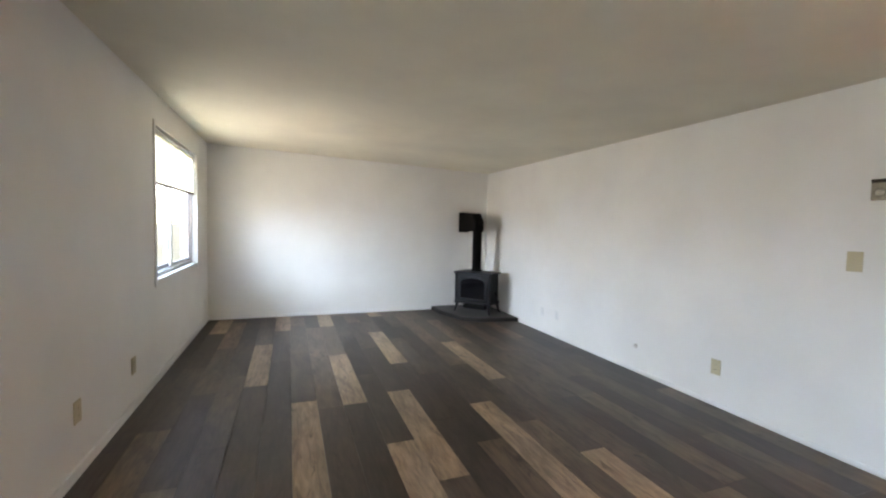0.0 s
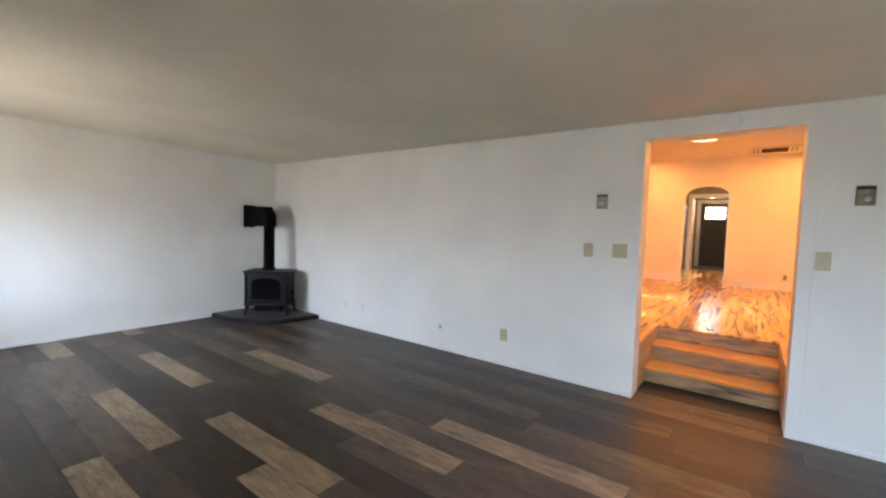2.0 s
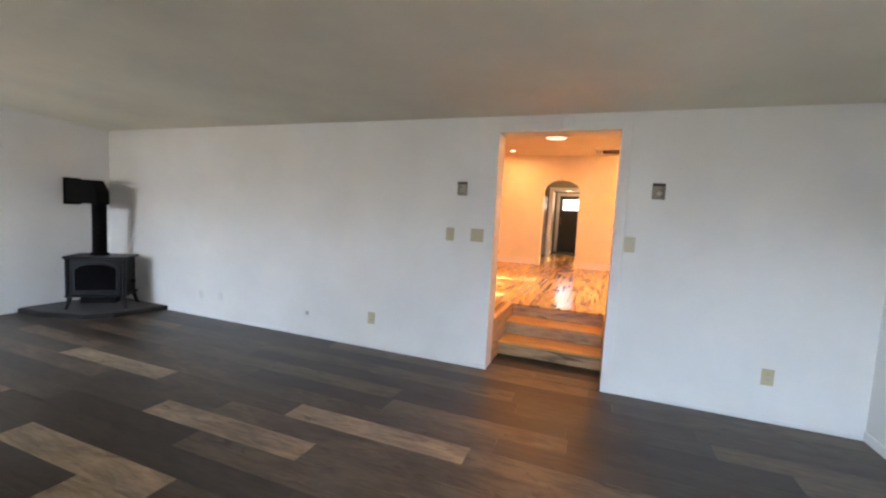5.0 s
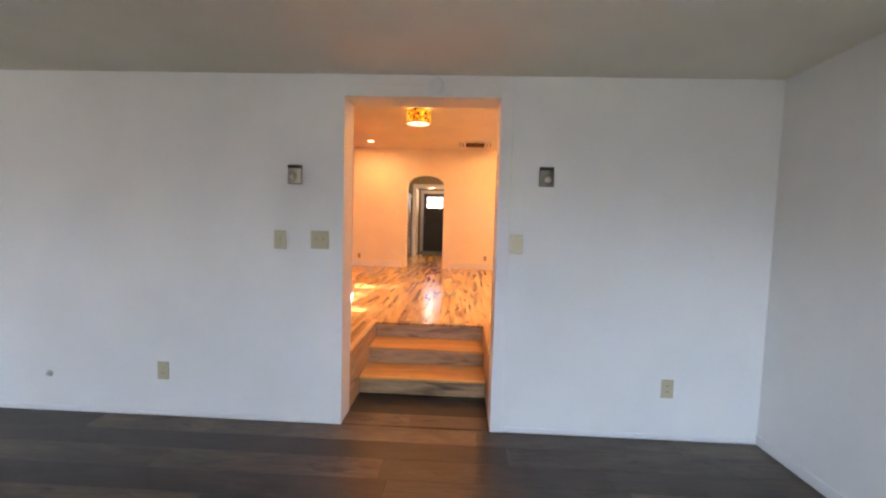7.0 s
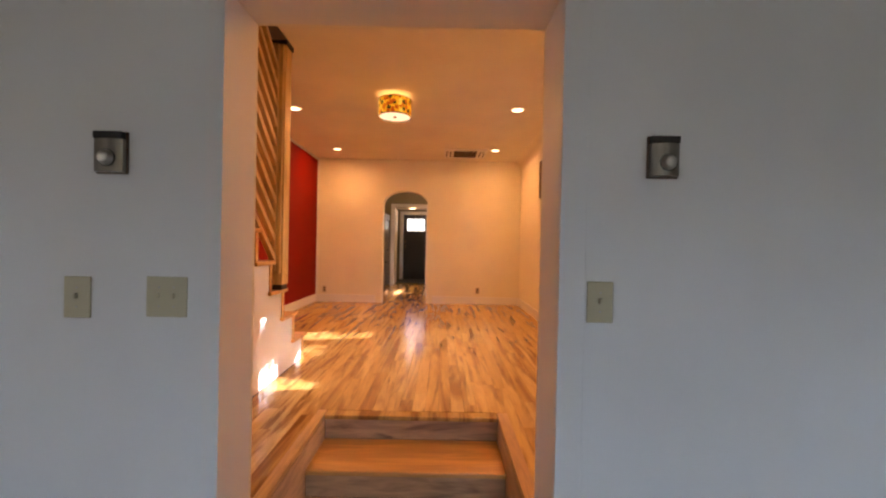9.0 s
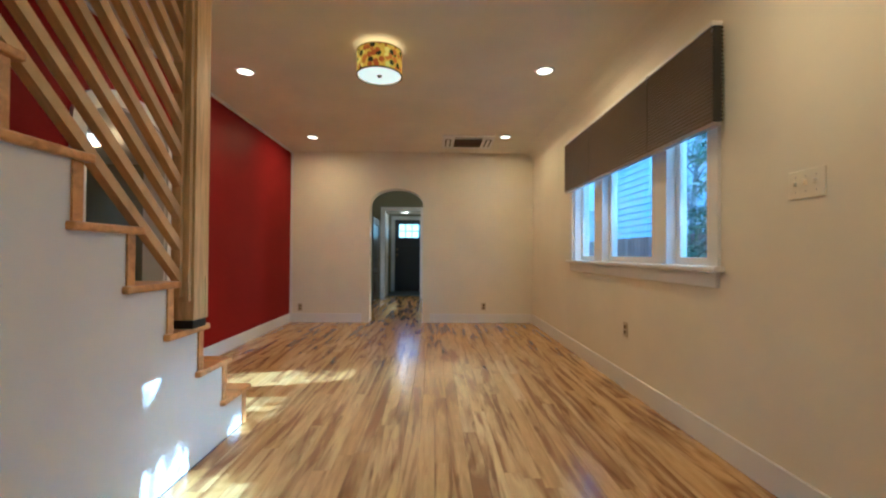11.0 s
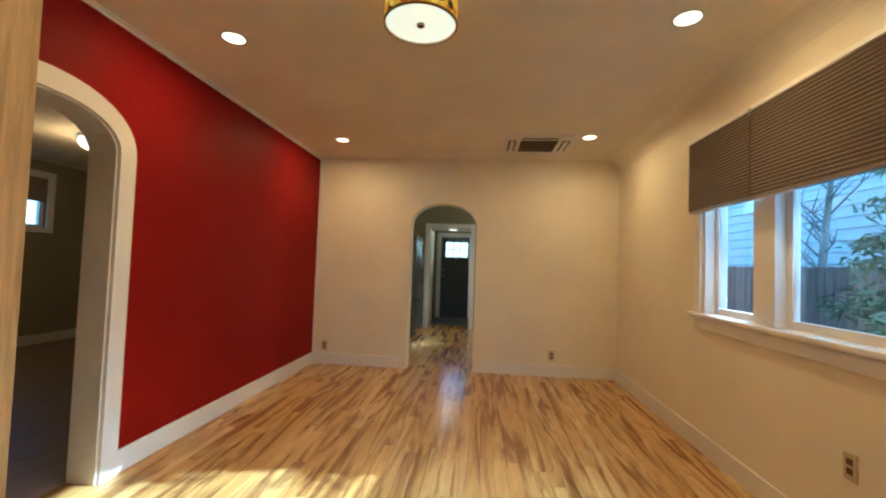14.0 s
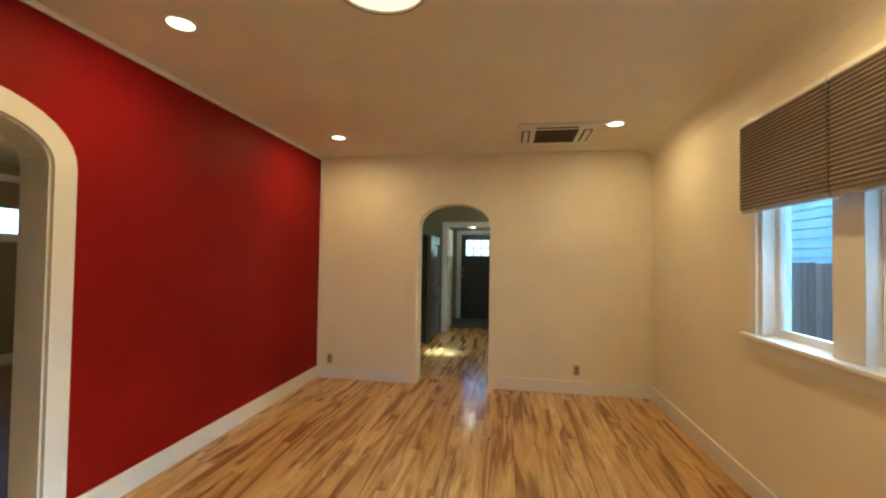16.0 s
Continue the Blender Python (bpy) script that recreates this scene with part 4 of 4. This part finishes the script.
# ---- lights on the upper ceiling ----
def downlight(x, y):
    d = thing("recessed_light", (x, y, CU), "lit round recessed ceiling light with a white ring", "ceiling light", "recessed lights")
    bm = turned(bmesh.new(), [(0.085, 0.0), (0.083, -0.006), (0.064, -0.008), (0.060, -0.0005)], (0, 0, 0), "z", 32, True)
    part("ring", bm, PLASTIC, d, smooth=False)
    part("lens", turned(bmesh.new(), [(0.059, -0.0004), (0.059, -0.0065)], (0, 0, 0), "z", 32), GLOW, d)
    lamp = new("downlight_beam", bpy.data.lights.new("downlight_beam", "AREA"))
    lamp.data.shape, lamp.data.size, lamp.data.energy, lamp.data.color = "DISK", 0.12, CAN, TUNGSTEN
    lamp.matrix_basis = pose(x, y, CU - 0.012)


for x, y in ((3.40, 2.11), (3.29, -0.41), (5.37, 2.12), (5.24, -0.42), (1.30, -0.41)):
    downlight(x, y)


def drum_light():
    x, y = 2.955, 0.915
    d = thing("drum_light", (x, y, CU), "lit drum ceiling light with a yellow and orange spotted shade", "ceiling light")
    r, h0, h1 = 0.167, -0.215, -0.045
    part("canopy", turned(bmesh.new(), [(0.07, 0.0), (0.07, -0.02), (0.05, -0.025)], (0, 0, 0), "z", 28), BRONZE, d, smooth=False)
    part("stem", tube(bmesh.new(), [(0, 0, -0.02), (0, 0, h0 - 0.003)], 0.008, 10), BRONZE, d)
    bm = bmesh.new()
    steps = 48
    rows = [[bm.verts.new((rr * math.cos(2 * math.pi * i / steps), rr * math.sin(2 * math.pi * i / steps), z)) for i in range(steps)] for rr, z in ((r, h0), (r, h1), (r - 0.004, h1), (r - 0.004, h0))]
    for a, b in zip(rows, rows[1:] + rows[:1]):
        for i in range(steps):
            bm.faces.new((a[i], a[(i + 1) % steps], b[(i + 1) % steps], b[i]))
    bmesh.ops.recalc_face_normals(bm, faces=bm.faces)
    part("shade", bm, DRUMCLOTH, d, "yellow cloth with orange and brown discs", True)
    for z in (h0, h1):
        part("hoop", turned(bmesh.new(), [(r - 0.006, z - 0.004), (r + 0.003, z - 0.004), (r + 0.003, z + 0.004), (r - 0.006, z + 0.004)], (0, 0, 0), "z", 48, True), BRONZE, d)
    part("diffuser", turned(bmesh.new(), [(r - 0.008, h0 + 0.004), (r - 0.008, h0 + 0.010)], (0, 0, 0), "z", 48), glowing("lit diffuser", (1.0, 0.78, 0.44), 0.23), d)
    part("finial", turned(bmesh.new(), [(0.018, h0 + 0.004), (0.018, h0 - 0.006), (0.008, h0 - 0.012)], (0, 0, 0), "z", 20), BRONZE, d)
    lamp = new("drum_bulb", bpy.data.lights.new("drum_bulb", "AREA"))
    lamp.data.shape, lamp.data.size, lamp.data.energy, lamp.data.color = "DISK", 0.32, DRUM, TUNGSTEN
    lamp.matrix_basis = pose(x, y, CU + h0 - 0.014)
    up = new("drum_bulb_up", bpy.data.lights.new("drum_bulb_up", "AREA"))
    up.data.shape, up.data.size, up.data.energy, up.data.color = "DISK", 0.28, DRUM * 0.05, (1.0, 0.5, 0.10)
    up.matrix_basis = pose(x, y, CU - 0.06, 180)


drum_light()


def ceiling_cassette():
    c = thing("ceiling_vent", (5.485, 0.054, CU), "flat white ceiling air unit with a dark grille", "air vent")
    part("panel", boxed(-0.315, 0.315, -0.345, 0.345, -0.022, 0.0, bevel=0.005), PLASTIC, c)
    # The panel is closed: black slabs paint the shade in its openings.
    part("grille_opening", boxed(-0.19, 0.19, -0.185, 0.185, -0.026, -0.022), SLOT, c)
    for i in range(9):
        x = -0.17 + 0.0425 * i
        part("slat", boxed(x - 0.004, x + 0.004, -0.182, 0.182, -0.032, -0.026), BROWN, c)
    for y in (-0.268, 0.268):
        part("side_outlet", boxed(-0.18, 0.18, y - 0.038, y + 0.038, -0.025, -0.022), SLOT, c)
        part("flap", boxed(-0.17, 0.17, y - 0.022, y + 0.022, -0.031, -0.025, bevel=0.002), PLASTIC, c)
    part("end_slot", boxed(-0.265, -0.235, -0.18, 0.18, -0.025, -0.022), SLOT, c)


ceiling_cassette()


def bedroom_light():
    d = thing("crystal_ceiling_light", (5.1, 4.75, 2.95), "lit flush ceiling light with a glass bowl", "ceiling light")
    part("base", turned(bmesh.new(), [(0.13, 0.0), (0.13, -0.025), (0.10, -0.03)], (0, 0, 0), "z", 28), NICKEL, d)
    part("bowl", turned(bmesh.new(), [(0.12, -0.03), (0.13, -0.07), (0.10, -0.12), (0.04, -0.15)], (0, 0, 0), "z", 28), glowing("lit bowl", (1.0, 0.78, 0.5), 0.5), d, smooth=True)
    lamp = new("bedroom_bulb", bpy.data.lights.new("bedroom_bulb", "POINT"))
    lamp.data.energy, lamp.data.color, lamp.data.shadow_soft_size = DRUM * 2.0, TUNGSTEN, 0.1
    lamp.location = (5.1, 4.75, 2.72)


bedroom_light()


def hall_light():
    d = thing("hall_ceiling_light", (10.45, 1.25, 2.575), "lit flush ceiling light in the back hall", "ceiling light")
    part("base", turned(bmesh.new(), [(0.12, 0.0), (0.12, -0.015), (0.10, -0.018)], (0, 0, 0), "z", 24), NICKEL, d)
    part("bowl", turned(bmesh.new(), [(0.11, -0.018), (0.105, -0.035), (0.07, -0.05), (0.02, -0.055)], (0, 0, 0), "z", 24), glowing("lit hall bowl", (1.0, 0.80, 0.55), 0.22), d, smooth=True)
    lamp = new("hall_bulb", bpy.data.lights.new("hall_bulb", "POINT"))
    lamp.data.energy, lamp.data.color, lamp.data.shadow_soft_size = DRUM * 0.5, (1.0, 0.66, 0.36), 0.05
    lamp.location = (10.45, 1.25, 2.46)


hall_light()


# ---- kitchen ----
def fridge():
    f = thing("refrigerator", (8.74, 2.14, ZU), "tall stainless steel refrigerator with a bottom freezer drawer", "refrigerator")
    local("body", boxed(8.30, 9.18, 1.81, 2.65, ZU, 2.24, bevel=0.006), SLOT, f)
    for a, b in ((8.305, 8.737), (8.743, 9.175)):
        d = local("door", boxed(a, b, 1.74, 1.805, ZU + 0.72, 2.235, bevel=0.01), STEEL, f)
        x = b - 0.05 if b < 8.8 else a + 0.05
        g = tube(bmesh.new(), [(x, 1.74, 1.35), (x, 1.69, 1.37), (x, 1.69, 2.07), (x, 1.74, 2.09)], 0.011, 10)
        bmesh.ops.translate(g, verts=g.verts, vec=-f.matrix_basis.translation)
        part("handle", g, STEEL, d, smooth=True)
    d = local("freezer_drawer", boxed(8.305, 9.175, 1.74, 1.805, ZU + 0.06, ZU + 0.71, bevel=0.01), STEEL, f)
    g = tube(bmesh.new(), [(8.38, 1.74, 1.08), (8.40, 1.69, 1.08), (9.08, 1.69, 1.08), (9.10, 1.74, 1.08)], 0.011, 10)
    bmesh.ops.translate(g, verts=g.verts, vec=-f.matrix_basis.translation)
    part("handle", g, STEEL, d, smooth=True)


fridge()


# ---- outside ----
def board_fence():
    f = thing("fence", (8, -4.0, -0.25), "weathered brown board fence along the yard", "fence")
    local("rail", boxed(2.0, 20.0, -4.06, -4.02, 0.15, 0.25), FENCE, f)
    local("rail", boxed(2.0, 20.0, -4.06, -4.02, 1.45, 1.55), FENCE, f)
    me = finish("board", boxed(-0.068, 0.068, -0.01, 0.01, 0, 2.12, bevel=0.003), FENCE)
    for i in range(120):
        b = new("board", me)
        b.parent = f
        b.location = (2.07 + 0.15 * i - 8, random.uniform(-0.004, 0.004), random.uniform(-0.015, 0.015))


board_fence()


def neighbour_house():
    h = thing("neighbour_house", (13, -8, -0.25), "pale neighbouring house with lapped siding and a pitched roof", "house")
    y = -5.6
    local("wall", boxed(7.2, 22, y - 7, y - 0.03, -0.25, 5.6), SIDING, h)
    me = finish("siding_board", prism(bmesh.new(), [(0.0, 0.0), (0.042, 0.0), (0.042, 0.012), (0.006, 0.205), (0.0, 0.205)], "x", -7.42, 7.42), SIDING)
    for i in range(28):
        b = new("siding_board", me)
        b.parent = h
        b.location = (14.6 - 13, y - 0.03 + 8, -0.02 + 0.2 * i + 0.25)
    local("corner_board", boxed(7.16, 7.29, y - 0.06, y + 0.02, -0.25, 5.6), TRIM, h)
    blind = painted("white blind behind glass", (0.82, 0.82, 0.80), 0.3, 0.03, 20.0, 0.1)
    dark_pane = painted("dark window pane", (0.03, 0.04, 0.06), 0.05, 0.0, 10, 0.0)
    for x, z in ((10.72, 3.18), (15.5, 3.18)):
        bm = boxed(x - 0.66, x - 0.58, y - 0.02, y + 0.05, z, z + 1.2)
        box(bm, x + 0.58, x + 0.66, y - 0.02, y + 0.05, z, z + 1.2)
        box(bm, x - 0.58, x + 0.58, y - 0.02, y + 0.05, z + 1.12, z + 1.2)
        box(bm, x - 0.70, x + 0.70, y - 0.02, y + 0.075, z - 0.02, z + 0.08)
        box(bm, x - 0.24, x - 0.18, y - 0.02, y + 0.05, z + 0.08, z + 1.12)
        w = local("window", bm, TRIM, h)
        for p0, p1, skin in ((x - 0.58, x - 0.24, dark_pane), (x - 0.18, x + 0.58, blind)):
            g = boxed(p0, p1, y + 0.016, y + 0.030, z + 0.08, z + 1.12)
            bmesh.ops.translate(g, verts=g.verts, vec=-h.matrix_basis.translation)
            part("pane", g, skin, w)
    local("roof", prism(bmesh.new(), [(y + 0.35, 5.5), (y + 0.35, 5.62), (y - 3.5, 7.9), (y - 7.4, 5.62), (y - 7.4, 5.5)], "x", 6.8, 22.4), ROOFING, h)


neighbour_house()


def bare_tree():
    t = thing("bare_tree", (7.9, -4.6, -0.3), "bare leaning grey tree beside the fence", "tree")
    rng = random.Random(7)
    base = Vector((7.95, -4.6, -0.3))
    trunk = [base, base + Vector((0.05, 0, 1.5)), base + Vector((-0.12, 0.05, 2.6)), base + Vector((-0.30, 0.08, 3.6)), base + Vector((-0.35, 0.1, 4.6))]
    local("trunk", tube(bmesh.new(), trunk, [0.075, 0.065, 0.05, 0.035, 0.02], 10), BARK, t, smooth=True)
    bm = bmesh.new()
    for i in range(26):
        f = rng.uniform(0.35, 0.98) * 4
        k = min(3, int(f))
        p = trunk[k].lerp(trunk[k + 1], f - k)
        a, ln = rng.uniform(0, 6.28), rng.uniform(0.35, 1.0)
        q = p + Vector((math.cos(a) * ln * 0.6, math.sin(a) * ln * 0.35, ln * 0.55))
        s2 = q + Vector((rng.uniform(-0.3, 0.3), rng.uniform(-0.15, 0.15), rng.uniform(0.05, 0.4)))
        tube(bm, [p, q, s2], [0.017, 0.010, 0.004], 5)
        for j in range(3):
            q2 = p.lerp(q, rng.uniform(0.4, 1.0))
            tube(bm, [q2, q2 + Vector((rng.uniform(-0.4, 0.4), rng.uniform(-0.2, 0.2), rng.uniform(-0.05, 0.35)))], [0.010, 0.003], 4)
    local("branches", bm, BARK, t, smooth=True)


bare_tree()


def conifer(at, height, reach, seed, first=0.12, dense=1.0):
    rng = random.Random(seed)
    t = thing("conifer", at, "shaggy green conifer, seen in the side yard or added unseen for shade", "tree", "conifers")
    top = Vector((0.0, 0.0, height))
    part("trunk", tube(bmesh.new(), [(0, 0, 0), (0.03, 0.02, height * 0.5), top], [0.10, 0.07, 0.015], 9), BARK, t, smooth=True)
    limbs, verts, faces = bmesh.new(), [], []
    for i in range(54):
        f = first + (0.97 - first) * (i + rng.random()) / 54
        a = i * 2.4 + rng.uniform(-0.4, 0.4)
        ln = reach * (1 - f) ** 0.7 * rng.uniform(0.65, 1.1) + 0.08
        p = Vector((0.02, 0.02, height * f))
        q = p + Vector((math.cos(a) * ln, math.sin(a) * ln, -0.12 * ln + rng.uniform(-0.1, 0.15)))
        tube(limbs, [p, p.lerp(q, 0.5) + Vector((0, 0, 0.06)), q], [0.022, 0.012, 0.004], 5)
        for j in range(int((110 * ln + 30) * dense)):
            c = p.lerp(q, rng.uniform(0.15, 1.05)) + Vector((rng.gauss(0, 0.07), rng.gauss(0, 0.07), rng.gauss(-0.03, 0.06)))
            d = Vector((rng.gauss(0, 1), rng.gauss(0, 1), rng.gauss(-0.3, 0.6))).normalized()
            s2 = d.orthogonal().normalized() * rng.uniform(0.009, 0.020)
            le = d * rng.uniform(0.05, 0.13)
            n = len(verts)
            verts += [c - s2, c + s2, c + le + s2 * 0.3, c + le - s2 * 0.3]
            faces.append((n, n + 1, n + 2, n + 3))
    part("limbs", limbs, BARK, t, smooth=True)
    me = bpy.data.meshes.new("foliage")
    me.from_pydata([tuple(v) for v in verts], [], faces)
    me.materials.append(NEEDLE)
    leaf = new("foliage", me)
    leaf.parent = t
    tagged(leaf, kind="stuff")


conifer((4.98, -3.35, -0.25), 4.7, 0.88, 3, dense=1.7)
# Unseen tree, added and thickened to break up the sun through the windows.
conifer((3.2, -3.0, -0.25), 5.2, 1.5, 5, dense=4.5)


# ---- floor boards, last ----
def lay(parent, store, along, a, b, v, w, z, gap, bevel, thick, material):
    """One board from a to b along its row, w wide about the row's middle v."""
    key = (round(b - a, 2), round(w, 3), material.name)
    if key not in store:
        hu, hv = (b - a) / 2 - gap, w / 2 - gap
        bm = boxed(-hu, hu, -hv, hv, -thick, 0) if along == "x" else boxed(-hv, hv, -hu, hu, -thick, 0)
        for vert in bm.verts:
            if vert.co.z > -0.001:
                vert.co.x -= math.copysign(bevel, vert.co.x)
                vert.co.y -= math.copysign(bevel, vert.co.y)
        store[key] = finish("plank", bm, material)
    ob = new("plank", store[key])
    ob.parent = parent
    ob.location = ((a + b) / 2, v, z) if along == "x" else (v, (a + b) / 2, z)


def hardwood(parent, x0, x1, y0, y1, z, width, skip, seed):
    rng, store, v = random.Random(seed), {}, y0
    while v < y1 - 0.01:
        w = min(width, y1 - v)
        mid = v + w / 2
        u = x0 - rng.uniform(0.0, 2.0)
        while u < x1:
            ln = rng.uniform(0.9, 2.1)
            pieces = [(max(u, x0), min(u + ln, x1))]
            for a, b, c, d in skip:
                if c < mid < d:
                    pieces = [q for p in pieces for q in ((p[0], min(p[1], a)), (max(p[0], b), p[1]))]
            for a, b in pieces:
                if b - a > 0.03:
                    lay(parent, store, "x", a, b, mid, w, z, 0.0002, 0.0004, 0.012, TIGER)
            u += ln
        v += width


# rows of the vinyl floor: a joint's place along the row, and where its pale boards begin
LENGTH, WIDTH, ROW0 = 1.338, 0.198, -1.50
JOINTS = {0: 0.81, 1: 1.30, 2: 1.71, 4: 4.20, 5: 2.15, 6: 1.30, 7: 3.33, 9: 2.15, 10: 3.23, 11: 3.95, 12: 1.59, -2: 0.24, -4: 0.65, -6: 1.28}
PALE = {0: (0.81, 3.49), 2: (1.71,), 4: (4.20,), 5: (2.15,), 6: (1.30,), 7: (3.33, 6.0), 9: (2.15,), 10: (5.91,), 11: (3.95,)}


def vinyl(parent, x0, x1, y0, y1, seed):
    rng, store = random.Random(seed), {}
    for row in range(-8, 16):
        lo, hi = ROW0 - WIDTH * row - WIDTH / 2, ROW0 - WIDTH * row + WIDTH / 2
        lo, hi = max(lo, x0), min(hi, x1)
        joint = JOINTS.get(row, rng.uniform(0, LENGTH))
        if hi - lo < 0.02:
            continue
        u = joint - LENGTH * math.ceil((joint - y0) / LENGTH)
        while u < y1:
            a, b = max(u, y0), min(u + LENGTH, y1)
            if b - a > 0.03:
                pale = any(abs(u - p) < 0.1 for p in PALE.get(row, ())) or (row not in JOINTS and rng.random() < 0.05)
                lay(parent, store, "y", a, b, (lo + hi) / 2, hi - lo, 0.0, 0.0003, 0.0005, 0.012, VINYL_TAN if pale else VINYL)
            u += LENGTH


vinyl(bpy.data.objects["floor_lower"], W, 0.0, S, N, 4)
vinyl(bpy.data.objects["floor_lower"], 0.0, 0.54, 0.040, 1.096, 9)
hardwood(bpy.data.objects["floor_upper"], 0.236, FAR + 0.2, SOUTH, NORTH, ZU, 0.083, [(0.0, 1.287, -0.03, 1.155), (0.0, 2.45, 1.68, 3.0), (FAR, 7.0, -2.0, 0.67), (FAR, 7.0, 1.475, 3.0)], 2)
hardwood(bpy.data.objects["floor_upper"], 2.475, 3.255, NORTH, NORTH + 0.17, ZU, 0.085, [], 8)
hardwood(bpy.data.objects["floor_kitchen"], FAR + 0.2, 9.45, -1.2, 3.4, ZU, 0.083, [(8.28, 9.45, 1.80, 3.4)], 5)
hardwood(bpy.data.objects["floor_kitchen"], 9.45, 11.42, 0.55, 2.1, ZU, 0.083, [(9.45, 9.57, 0.0, 0.82), (9.45, 9.57, 1.64, 3.0), (11.3, 12.0, 0.0, 0.89), (11.3, 12.0, 1.59, 3.0)], 6)
